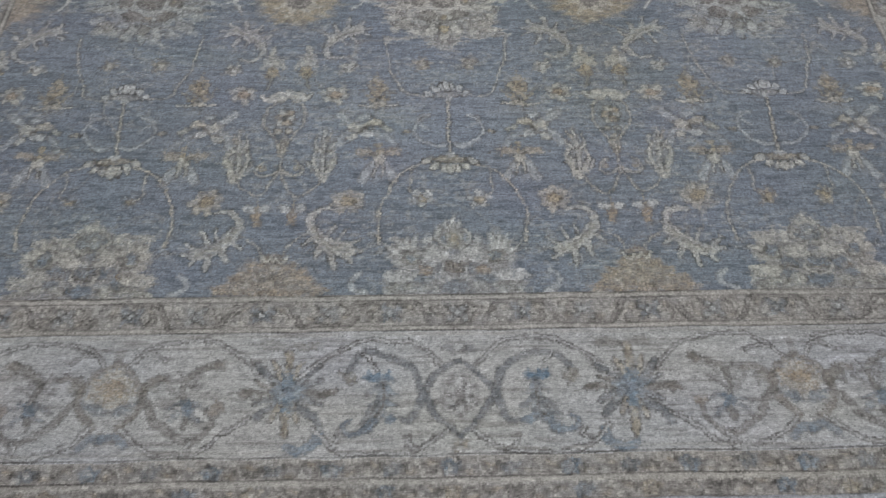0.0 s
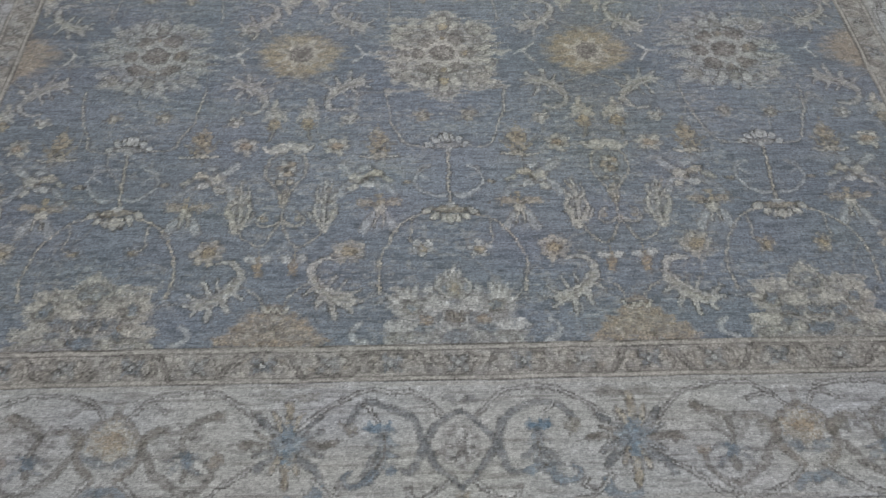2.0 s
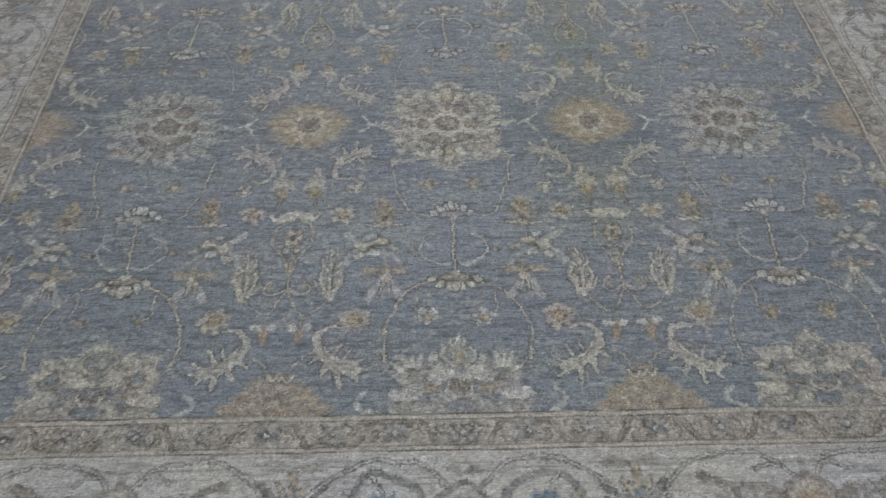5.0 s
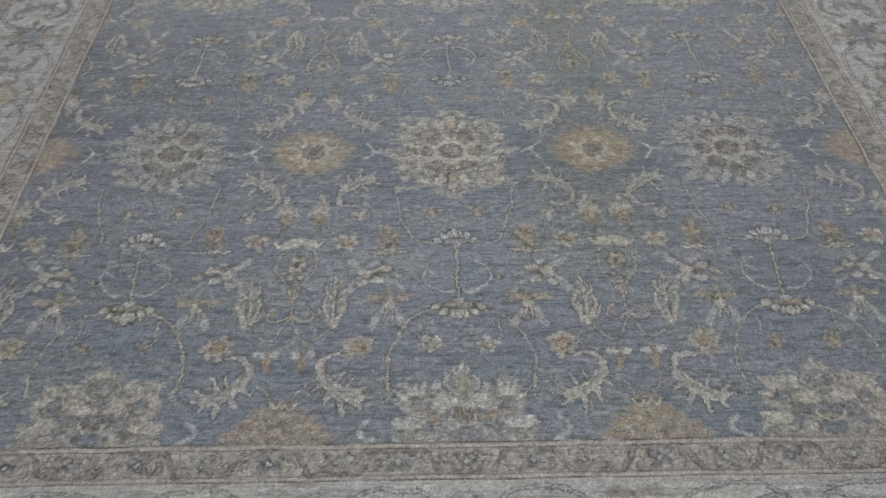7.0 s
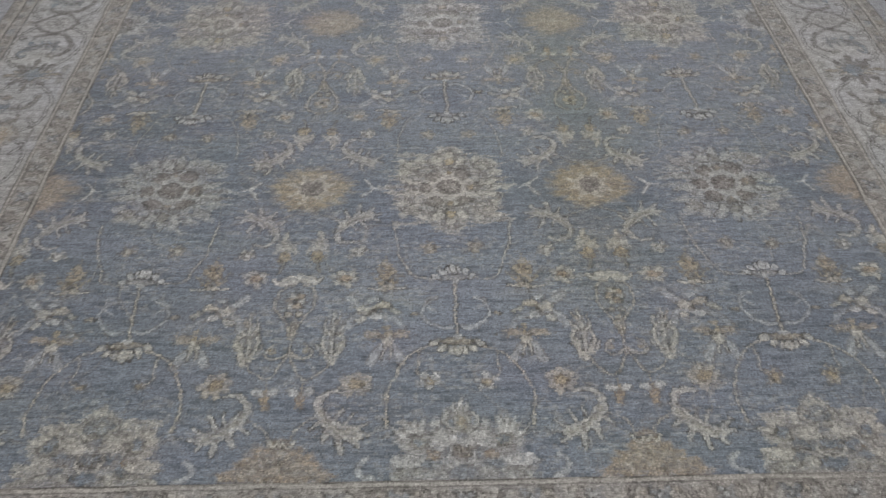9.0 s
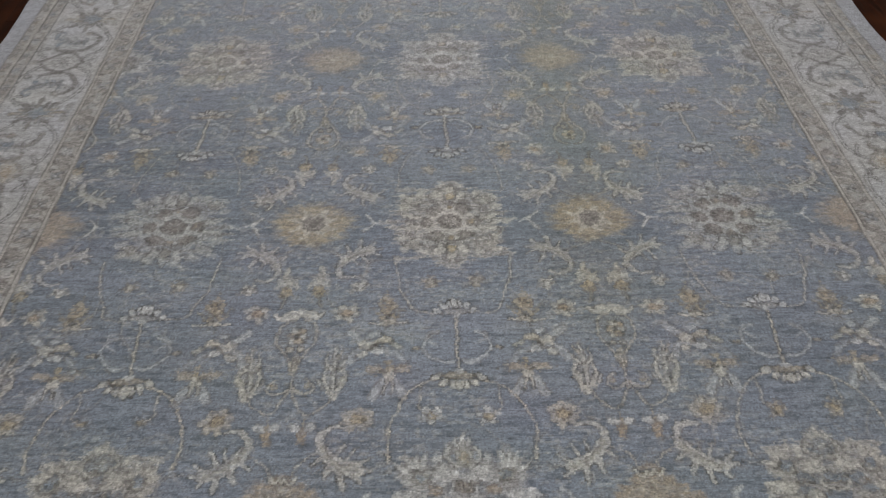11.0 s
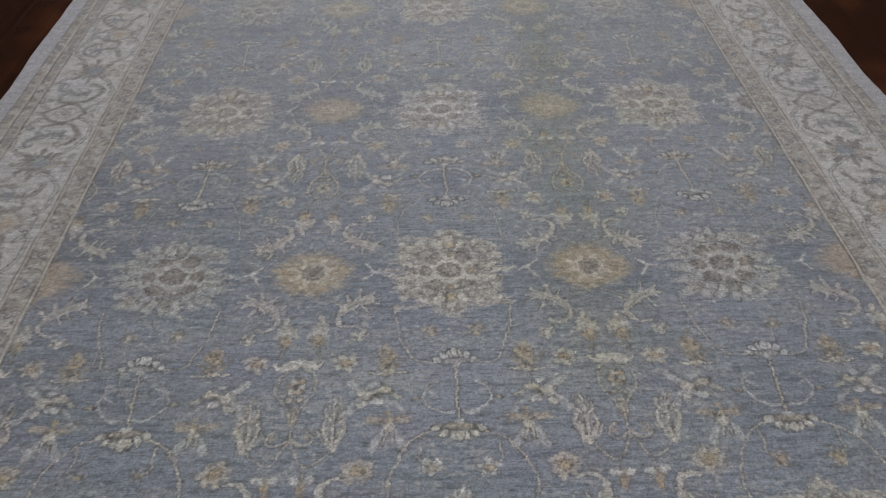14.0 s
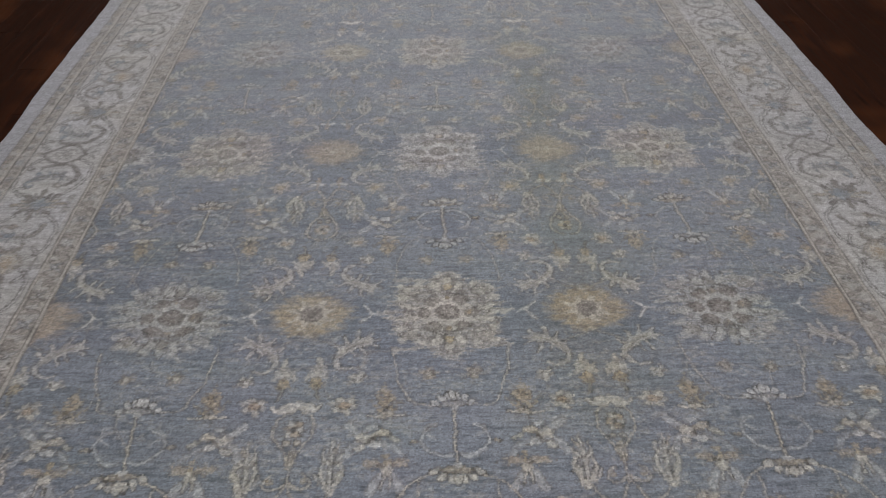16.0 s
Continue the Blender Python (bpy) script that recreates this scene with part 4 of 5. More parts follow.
ROWS_Y = (-2.325, 0.0, 2.295, 4.56, 6.84)
COLS = (0.0, 0.975, 1.93, 2.89)


# large flowers on the rows
for r, y in enumerate(ROWS_Y):
    odd = r % 2
    for c, x in enumerate(COLS):
        for s in ((1,) if c == 0 else (-1, 1)):
            px = s * x
            if c in (0, 2):
                light = (c == 2) == bool(odd)
                tone = ([0.92 * v for v in WHITE] if odd else WHITE) if light else CREAM
                accent = TAN if light else GOLD
                words = "pale grey-white medallion with brown petals" if light else "cream medallion with brown petals"
                if r in (0, 4):
                    palmette(px, y, tone, accent, 1 if r == 0 else -1, label="cream half palmette rising from the border" if c == 2 else "pale half palmette rising from the border", block=c == 2)
                else:
                    medallion(px + wob(), y + wob(), tone, accent, label=words, square=not (light and odd))
            elif c == 1:
                tone = (blend(GOLD, STONE, 0.25) if odd else (blend(ORANGE, STONE, 0.55 if r == 2 else 0.40) if s < 0 else (blend(GOLD, STONE, 0.52) if r == 2 else blend(ORANGE, TAN, 0.45))))
                rosette(px + wob(), y + wob(), tone, CREAM if odd else TAN, half={0: 1, 4: -1}.get(r, 0), label="golden rosette with a brown eye" if odd else "speckled rust-tan rosette", eye=bool(odd))
            else:
                if odd:
                    rosette(px, y, blend(ORANGE, STONE, 0.40), TAN, eye=False, label="rust half rosette cut by the border")
                else:
                    medallion(px, y, WHITE, TAN, 0.27, 0.22, label="pale half flower cut by the border")

# each panel between two rows is the last one turned over
for k in range(4):
    lo, hi = ROWS_Y[k], ROWS_Y[k + 1]
    my = 1 if k % 2 == 0 else -1
    scale = (hi - lo) / 2.325
    base = hi if my > 0 else lo

    def at(v):
        return base + my * scale * v

    for c in (-2, 0, 2):                     # columns with a stem
        x = 0.0 if c == 0 else math.copysign(1.935, c)
        lean = 0.0 if c == 0 else math.copysign(0.012, c)
        ring(x, at(-1.185), my, 1.25 if c == 0 else 0.85)
        stem(x, *sorted((at(-0.94), at(-1.35))), lean=lean * my)
        lotus(x + lean, at(-0.865), my, WHITE, "white lotus flower")
        lotus(x - lean, at(-1.435), -my, CREAM, "cream lotus flower with a golden base", 1.15, 1.0)
        for s in (-1, 1):
            vine(x, at(0), s, my * scale, [(0.14, -1.44), (0.25, -1.49), (0.36, -1.64), (0.41, -1.80), (0.395, -2.0)], 0.010, TAN, 0.80)
            vine(x, at(0), s, my * scale, [(0.23, -1.49), (0.215, -1.56), (0.225, -1.65), (0.17, -1.69)], 0.008, TAN, 0.65)
            vine(x, at(0), s, my * scale, [(0.395, -0.36), (0.375, -0.50), (0.355, -0.62), (0.29, -0.80), (0.24, -0.885), (0.12, -0.90)], 0.009, TAN, 0.65)
            floret(x + s * 0.160 + wob(), at(-1.70) + wob(), WHITE if c == 0 else (PALE if c < 0 else TAN), GOLD, 0.056 if c == 0 else 0.050, petals=5, clear=1.15 if c == 0 else 0.9)
            floret(x + s * 0.145 + wob(), at(-0.62) + wob(), TAN, CREAM, 0.048, petals=5, clear=0.75)
            tulip(x + s * 0.43 + wob(), at(-0.865) + wob(), s, my)
            spray(x + s * 0.495 + wob(), at(-1.165) + wob(), s, my)
            bow(x + s * 0.415 + wob(), at(-1.385) + wob(), s, my)
            floret(x + s * 0.570 + wob(), at(-1.70) + wob(), [0.75 * a + 0.25 * b for a, b in zip(CREAM, ORANGE)], GOLD, 0.078, petals=7)
            floret(x + s * 0.600 + wob(), at(-0.645) + wob(), CREAM, WHITE, 0.050, petals=5)
            floret(x + s * 0.690 + wob(), at(-0.87) + wob(), CREAM, ORANGE, 0.068, petals=6)
            leaf(x + s * 0.655 + wob(), at(-1.955) + wob(), -s, my, CREAM, "cream curled saw-edged leaf")
            leaf(x + s * 0.660 + wob(), at(-0.385) + wob(), -s, -my, [0.5 * (a + b) for a, b in zip(CREAM, STONE)], "stone-cream curled saw-edged leaf", 0.98)
            if k in (0, 3):
                crescent(x + s * 0.515, at(-2.325) + 0.075 * my, -s, my)
            if k:
                sprig(x + s * 0.560, lo, -s, 1)
            vine(x, at(0), s, my * scale, [(0.395, -1.98), (0.34, -2.06), (0.45, -2.04)], 0.007, PALE, 0.5, 0.2)
    for c in (-3, -1, 1, 3):                 # columns with a vase
        x = math.copysign(0.975 if abs(c) == 1 else 2.90, c)
        if k in (0, 3):
            moustache(x, at(-0.900), my)
        vase(x, at(-1.065), my)
        for s in (-1, 1):
            bud(x + s * 0.106, at(-0.625), s, my)
            bell(x + s * 0.095, at(-1.775), my)
            candle(x + s * 0.245, at(-1.345), s, my)
            vine(x, at(0), s, my * scale, [(0.05, -2.08), (0.09, -1.99), (0.18, -1.935), (0.26, -1.94)], 0.007, TAN, 0.65)
            vine(x, at(0), s, my * scale, [(0.05, -0.24), (0.16, -0.30), (0.26, -0.33), (0.38, -0.34)], 0.006, TAN, 0.5)

# ---------------------------------------------------------------- borders


def in_border(side, along, depth):
    """A place in the border: side 0 foot, 1 right, 2 head, 3 left; depth outward from the field's edge."""
    if side == 0:
        return along, FY0 - depth
    if side == 2:
        return along, FY1 + depth
    return (FX + depth, along) if side == 1 else (-FX - depth, along)


def border_brush(side, along, depth, reach, part, inside, flip=1):
    """Brush whose x runs along the border and whose y points in to the field."""
    x, y = in_border(side, along, depth)
    if side == 0:
        return Brush(x, y, reach, flip, 1, 0, part, inside=inside)
    if side == 2:
        return Brush(x, y, reach, flip, -1, 0, part, inside=inside)
    return Brush(x, y, reach, flip, -1 if side == 1 else 1, 0, part, inside=inside, swap=True)


MAIN = (P_MAIN,)


def star_flower(side, along, flip=1):
    """A ragged star: a blue cross at its heart, slate leaves on the diagonals, long brown arms and tan spikes."""
    p = enlist("star_flower", "brown and blue star flower", P_MAIN)
    g = border_brush(side, along, 0.545, 0.34, p, MAIN, flip)
    if not g.ok:
        return
    slate, tan = blend(TAUPE, SKY, 0.40) if side in (0, 2) else blend(TAUPE, BROWN, 0.2), blend(TAN, IVORY, 0.25)
    for i in range(16):
        t = 2 * math.pi * i / 16 + wob(0.04)
        L = (0.230, 0.165, 0.205, 0.165)[i % 4] + wob(0.012)
        c, q = math.cos(t), math.sin(t)
        fill = blend(tan, GOLD, 0.25) if i in (3, 4, 5, 11, 12, 13) else (slate if i % 4 == 2 or i in (1, 15, 9) else blend(TAUPE, TAN, 0.25))
        path = [(0.30 * L * c, 0.30 * L * q), (0.98 * L * c, 0.98 * L * q)]
        g.band(path, 0.020, 0.011 if i % 2 else 0.016, blend(fill, IVORY, 0.12), 0.88, BROWN, 0.30)
        g.speckle(g.far(path, 0.016, 0.010), blend(BROWN, TAUPE, 0.3), 0.55, 0.34)
        if i % 2 == 0:
            g.patch(0.86 * L * c, 0.86 * L * q, 0.030, 0.020, blend(fill, BROWN, 0.18), 0.75, math.degrees(t), 0.35, 0.03)
    for s in (-1, 1):
        g.band([(s * 0.09, 0.0), (s * 0.275, 0.0)], 0.010, 0.004, blend(TAUPE, BROWN, 0.35), 0.75)
    g.band([(0.055, -0.085), (0.125, -0.120), (0.165, -0.190)], 0.022, 0.016, slate, 0.80, BROWN, 0.20)
    deep = blend(SKY, (0.14, 0.25, 0.36), 0.55) if side in (0, 2) else TAUPE
    g.patch(0, 0, 0.085, 0.060, blend(SKY, IVORY, 0.35), 0.85, 0, 0, 0.05)
    g.patch(0, 0.060, 0.036, 0.060, SKY, 0.92, 0, 0.2)
    g.patch(0, -0.060, 0.030, 0.056, blend(SKY, deep, 0.5), 0.85, 0, 0.2)
    for s in (-1, 1):
        g.patch(s * 0.060, 0.018, 0.036, 0.024, blend(SKY, IVORY, 0.3), 0.85, s * 20, 0.3)
    g.patch(0, 0.0, 0.026, 0.024, PALE, 0.85, 0, 0.45)
    g.done()


def scroll_medallion(side, along, blue, flip=1):
    """A pointed oval between two scrolls. Blue: slate scrolls arch up over a curled leaf. Taupe: they hang below a leafy stem."""
    p = enlist("scroll_medallion", "slate-blue scrolls round a pointed oval" if blue else "taupe scrolls round a pointed oval", P_MAIN)
    g = border_brush(side, along, 0.552, 0.72, p, MAIN, flip)
    if not g.ok:
        return
    slate, deep = blend(TAUPE, SKY, 0.38), blend(SKY, (0.13, 0.22, 0.32), 0.5)
    if side in (1, 3):                 # the long sides are drawn in browner wool
        slate, deep = blend(TAUPE, BROWN, 0.30), blend(SKY, TAUPE, 0.6)
    drab = blend(TAUPE, TAN, 0.22)
    twig = blend(BROWN, TAUPE, 0.35)

    def worn(points, w0, w1, colour, edge=0.20):
        g.band(points, w0, w1, colour, 0.88, BROWN, edge)
        g.speckle(g.far(points, w0 * 0.8, w1 * 0.8), blend(BROWN, colour, 0.3), 0.50, 0.32)

    for s in (-1, 1):
        if blue:
            worn([(0.0, 0.165), (s * 0.088, 0.108), (s * 0.165, 0.005), (s * 0.128, -0.095), (s * 0.062, -0.168), (0.0, -0.225)], 0.015, 0.014, slate)
            worn([(s * 0.176, -0.030), (s * 0.186, 0.010), (s * 0.218, 0.113), (s * 0.335, 0.195), (s * 0.450, 0.208), (s * 0.522, 0.148), (s * 0.552, 0.090)], 0.020, 0.016, slate)
            g.patch(s * 0.540, 0.075, 0.042, 0.034, blend(drab, SAGE, 0.3), 0.88, s * 30, 0.5)
            g.patch(s * 0.520, 0.090, 0.016, 0.014, IVORY, 0.6)
            worn([(s * 0.178, -0.010), (s * 0.200, -0.085), (s * 0.225, -0.138), (s * 0.268, -0.142)], 0.022, 0.012, slate)
            # curled leaf under the arch: a blue crown on a thin stem, a taupe spine, a blue rolled foot
            g.band([(s * 0.458, 0.205), (s * 0.420, 0.150), (s * 0.392, 0.100)], 0.009, 0.008, IVORY, 0.8, BROWN, 0.36)
            g.patch(s * 0.388, 0.076, 0.066, 0.022, deep, 0.92, 0, 0.25, 0.03)
            for u in (-0.050, 0.0, 0.050):
                g.band([(s * 0.388 + u, 0.070), (s * 0.388 + u * 1.15, 0.108)], 0.014, 0.006, deep, 0.85)
            g.band([(s * 0.372, 0.045), (s * 0.366, -0.030), (s * 0.386, -0.115), (s * 0.440, -0.180)], 0.028, 0.030, blend(SKY, TAUPE, 0.45), 0.70, BROWN, 0.16)
            g.band([(s * 0.410, -0.150), (s * 0.458, -0.200), (s * 0.530, -0.203), (s * 0.557, -0.160), (s * 0.520, -0.140)], 0.020, 0.010, blend(SKY, TAUPE, 0.2), 0.85, BROWN, 0.22)
            g.band([(s * 0.368, 0.050), (s * 0.362, -0.030), (s * 0.384, -0.110), (s * 0.440, -0.185)], 0.008, 0.006, blend(BROWN, ORANGE, 0.2), 0.70 * STITCH[g.w])
            for wx, wy, wt in ((0.335, 0.010, 40), (0.405, 0.015, -40), (0.330, -0.055, 30), (0.415, -0.070, -35), (0.340, -0.130, 20), (0.445, -0.120, -40)):
                g.patch(s * wx, wy, 0.034, 0.014, blend(SKY, IVORY, 0.25) if wt > 0 else blend(TAUPE, SKY, 0.4), 0.75, s * wt, 0.40, 0.03)
            g.patch(s * 0.325, -0.146, 0.030, 0.022, SKY, 0.75, 0, 0.25)
        else:
            worn([(0.0, 0.178), (s * 0.100, 0.105), (s * 0.152, 0.010), (s * 0.125, -0.085), (s * 0.056, -0.158)], 0.016, 0.018, drab, 0.16)
            worn([(s * 0.140, 0.020), (s * 0.175, 0.070), (s * 0.215, 0.098), (s * 0.262, 0.088)], 0.026, 0.014, drab, 0.16)
            g.patch(s * 0.190, 0.055, 0.030, 0.036, blend(TAUPE, SAGE, 0.4), 0.7, s * 30, 0.4)
            worn([(s * 0.150, -0.020), (s * 0.205, -0.075), (s * 0.255, -0.155), (s * 0.330, -0.208), (s * 0.410, -0.225), (s * 0.485, -0.165), (s * 0.515, -0.085)], 0.020, 0.015, blend(drab, slate, 0.3), 0.18)
            g.patch(s * 0.503, -0.070, 0.036, 0.036, blend(drab, ORANGE, 0.2), 0.85, 0, 0.45)
            # leafy stem inside the scroll
            worn([(s * 0.495, 0.168), (s * 0.410, 0.138), (s * 0.352, 0.091), (s * 0.345, 0.017), (s * 0.372, -0.071), (s * 0.360, -0.165)], 0.016, 0.010, blend(TAUPE, SAGE, 0.3), 0.26)
            g.patch(s * 0.510, 0.160, 0.034, 0.024, drab, 0.85, 0, 0.4)
            for wx, wy, wt in ((0.300, 0.085, -30), (0.395, 0.095, 60), (0.300, 0.020, -40), (0.395, 0.030, 40), (0.325, -0.050, 20), (0.420, -0.045, -20), (0.310, -0.110, 40), (0.410, -0.115, -40)):
                g.patch(s * wx, wy, 0.040, 0.012, blend(TAUPE, IVORY, 0.25) if wy > 0 else blend(SKY, TAUPE, 0.3), 0.72, s * wt, 0.45, 0.03)
            g.patch(s * 0.368, -0.062, 0.032, 0.042, SKY, 0.80, 0, 0.3)
            g.band([(s * 0.30, 0.13), (s * 0.33, 0.09)], 0.006, 0.004, twig, 0.7)
    if blue:
        g.patch(0, -0.015, 0.115, 0.120, blend(IVORY, STONE, 0.25), 0.70, 0, 0.0, 0.05)
        for i in range(6):
            t = 2 * math.pi * i / 6 + 0.52
            g.patch(0.058 * math.cos(t), -0.015 + 0.065 * math.sin(t), 0.036, 0.026, WHITE, 0.85, math.degrees(t), 0.55, 0.02)
        g.patch(0, -0.015, 0.016, 0.016, TAUPE, 0.6)
        for s in (-1, 1):
            g.patch(s * 0.052, 0.236, 0.034, 0.018, blend(slate, IVORY, 0.2), 0.70, s * 25, 0.35)
            g.patch(s * 0.024, -0.275, 0.020, 0.026, blend(TAN, BROWN, 0.3), 0.70, 0, 0.4)
        g.patch(0, 0.250, 0.030, 0.026, IVORY, 0.7, 0, 0.5)
        g.fret(g.ell(0, -0.015, 0.125, 0.150), 0.32, TAUPE)
    else:
        e = g.patch(0, 0.035, 0.110, 0.105, blend(TAN, IVORY, 0.35), 0.85, 0, 0.0, 0.06)
        g.speckle(e, blend(ORANGE, TAUPE, 0.4), 0.60, 0.40)
        g.patch(0.0, 0.045, 0.060, 0.034, blend(ORANGE, TAN, 0.4), 0.70, 0, 0.2)
        for s in (-1, 1):
            g.patch(s * 0.062, -0.062, 0.056, 0.030, blend(SKY, TAUPE, 0.35), 0.88, s * 24, 0.35)
            g.band([(s * 0.002, -0.225), (s * 0.055, -0.210), (s * 0.105, -0.255)], 0.024, 0.020, blend(SKY, TAUPE, 0.25), 0.88, TAUPE, 0.30)
        g.patch(0, -0.110, 0.030, 0.022, IVORY, 0.7)
        g.band([(-0.083, 0.250), (0.083, 0.250)], 0.010, 0.010, twig, 0.62 * STITCH[g.w])
        g.band([(0, 0.185), (0, 0.240)], 0.018, 0.024, blend(TAUPE, IVORY, 0.2), 0.75)
    g.done()


def border_vine(side, along, blue, flip=1):
    """The vine that swings from a medallion to the star flowers: an ivory line between two thin dark ones."""
    p = enlist("border_vine", "ivory vine with a dark outline", P_MAIN)
    g = border_brush(side, along, 0.552, 0.95, p, MAIN, flip)
    if not g.ok:
        return
    dark = blend(BROWN, TAUPE, 0.25)
    if blue:
        paths = ([(0.100, 0.148), (0.150, 0.218), (0.220, 0.268), (0.335, 0.284), (0.460, 0.280), (0.600, 0.222), (0.770, 0.085)], [(0.065, -0.196), (0.145, -0.258), (0.205, -0.292), (0.326, -0.312), (0.480, -0.310), (0.580, -0.292), (0.700, -0.185)],
                 [(0.205, -0.290), (0.250, -0.260), (0.254, -0.228)], [(0.600, -0.270), (0.570, -0.235), (0.580, -0.205)])
    else:
        paths = ([(0.060, 0.160), (0.120, 0.240), (0.220, 0.288), (0.342, 0.292), (0.454, 0.283), (0.571, 0.230), (0.680, 0.110)], [(0.070, -0.165), (0.155, -0.240), (0.250, -0.290), (0.371, -0.296), (0.469, -0.270), (0.540, -0.215), (0.660, -0.125)],
                 [(0.110, 0.225), (0.165, 0.228), (0.222, 0.188)], [(0.400, -0.285), (0.385, -0.250), (0.405, -0.225)])
    for s in (-1, 1):
        for path in paths:
            g.band([(s * a, b) for a, b in path], 0.0085, 0.0085, IVORY, 0.85, dark, 0.36, 9, 0.45)
        g.patch(s * 0.245, -0.222 if blue else 0.190, 0.018, 0.014, TAUPE, 0.6)
        # a half flower under the guard beside the star
        g.patch(s * 0.745, 0.262, 0.062, 0.026, blend(TAUPE, SAGE, 0.4), 0.70, 0, 0.35)
    g.done()


PITCH = 1.655
for side in (0, 2):
    for i in range(-2, 3):
        border_vine(side, i * PITCH, i % 2 == 0)
        scroll_medallion(side, i * PITCH, i % 2 == 0)
    for i in range(-2, 2):
        a = (i + 0.5) * PITCH
        star_flower(side, a)
    for s in (-1, 1):
        p = enlist("blue_crescent", "light blue crescent leaf", P_MAIN)
        g = border_brush(side, s * 0.735, 0.80, 0.16, p, MAIN, s)
        g.band([(0.075, -0.025), (0.02, -0.045), (-0.045, -0.015), (-0.06, 0.035)], 0.024, 0.026, SKY, 0.9, TAUPE, 0.3)
        g.done()
for side, start in ((1, 1.44), (3, 1.51)):
    for i in range(-3, 5):
        a = start + i * 1.665
        if FY0 - 0.2 < a < FY1 + 0.2:
            star_flower(side, a)
        b = a + 0.8325
        if FY0 - 0.1 < b < FY1 + 0.2:
            border_vine(side, b, i % 2 == 0)
            scroll_medallion(side, b, i % 2 == 0)


def spans(side):
    return (-RX, RX) if side in (0, 2) else (RY0, RY1)


def guard_zigzag(side):
    """Inner guard: a zigzag vine with a lilac-blue flower under each peak and curled leaves in the bays."""
    bay = 0.328
    middle, half = (0.0, FX + 0.1) if side in (0, 2) else ((FY0 + FY1) / 2, (FY1 - FY0) / 2)
    n = int(half / bay)
    for i in range(-n, n + 1):
        p = enlist("zigzag_vine", "", P_INNER)
        g = border_brush(side, middle + i * bay, 0.112, 0.22, p, (P_INNER,), 1)
        if not g.ok:
            continue
        up = 1 if i % 2 else -1
        g.y = g.y * up
        drab = blend(TAUPE, STONE, 0.25)
        g.strength *= 1.0 if side == 0 else 0.88
        g.band([(-0.205, -0.062), (-0.165, -0.010), (-0.125, 0.056), (-0.060, 0.066), (0.060, 0.066), (0.125, 0.056), (0.165, -0.010), (0.205, -0.062)], 0.009, 0.009, drab, 0.80, BROWN, 0.26, 3)
        q = blend(SKY, TAUPE, 0.35) if i % 2 else blend(blend(SKY, CREAM, 0.45), TAUPE, 0.2)
        for t in range(4):
            w = math.pi * t / 2 + 0.78
            e = g.patch(0.040 * math.cos(w), 0.030 * math.sin(w), 0.032, 0.020, q, 0.80, math.degrees(w), 0.70, 0.03)
        g.patch(0.0, 0.0, 0.016, 0.014, WHITE, 0.90, 0, 0.6, 0.01)
        for s in (-1, 1):
            g.band([(s * 0.060, -0.062), (s * 0.095, -0.030), (s * 0.080, 0.010), (s * 0.060, 0.0)], 0.006, 0.004, BROWN, 0.70 * STITCH[g.w])
            g.band([(s * 0.105, 0.015), (s * 0.130, -0.020), (s * 0.118, -0.055)], 0.007, 0.004, BROWN, 0.60 * STITCH[g.w])
            g.patch(s * 0.095, -0.050, 0.022, 0.013, CREAM, 0.70, s * 30, 0.45, 0.02)
            g.patch(s * 0.085, 0.030, 0.020, 0.012, blend(TAN, STONE, 0.4), 0.70, -s * 30, 0.45, 0.02)
            g.patch(s * 0.150, 0.050, 0.016, 0.012, BROWN, 0.50)
        g.done()


def guard_flowers(side, depth, width, owner, gap, tones):
    """A row of small flowers joined by a wavering stem."""
    a0, a1 = spans(side)
    n = int((a1 - a0) / gap / 2)
    for i in range(-n, n + 1):
        along = (a0 + a1) / 2 - 0.05 + i * gap
        p = enlist("guard_flower", "", owner)
        g = border_brush(side, along, depth, gap * 0.75, p, (owner,), 1)
        if not g.ok:
            continue
        h = width / 2
        g.strength *= 1.0 if side == 0 else 0.75
        for w in range(5):
            t = 2 * math.pi * w / 5 + 0.3
            g.patch(0.030 * math.cos(t), h * 0.36 * math.sin(t), 0.024, h * 0.34, tones[i % len(tones)], 0.82, math.degrees(t), 0.45, 0.02)
        g.patch(0.0, 0, 0.012, 0.010, STONE, 0.7)
        for s in (-1, 1):
            g.band([(s * 0.05, -s * h * 0.4), (s * gap * 0.30, s * h * 0.45), (s * gap * 0.46, -s * h * 0.2)], 0.008, 0.005, TAUPE, 0.75, BROWN, 0.20)
            g.patch(s * gap * 0.34, -h * 0.35 * s, 0.028, 0.013, blend(TAN, ORANGE, 0.3), 0.65, s * 20, 0.4, 0.02)
        for q in range(4):
            g.patch(pick.uniform(-gap / 2, gap / 2), pick.uniform(-h, h) * 0.8, 0.016, 0.010, BROWN if q % 2 else CREAM, 0.55, pick.uniform(-60, 60))
        g.done()


for side in range(4):
    guard_zigzag(side)
    guard_flowers(side, (BANDS[2] + BANDS[3]) / 2, BANDS[3] - BANDS[2], P_OUTER, 0.272, (SKY, [0.5 * (a + b) for a, b in zip(SKY, TAUPE)]))
    guard_flowers(side, (BANDS[3] + BANDS[4]) / 2 + 0.01, BANDS[4] - BANDS[3], P_STRIPE, 0.30, (TAN, TAUPE, SKY))

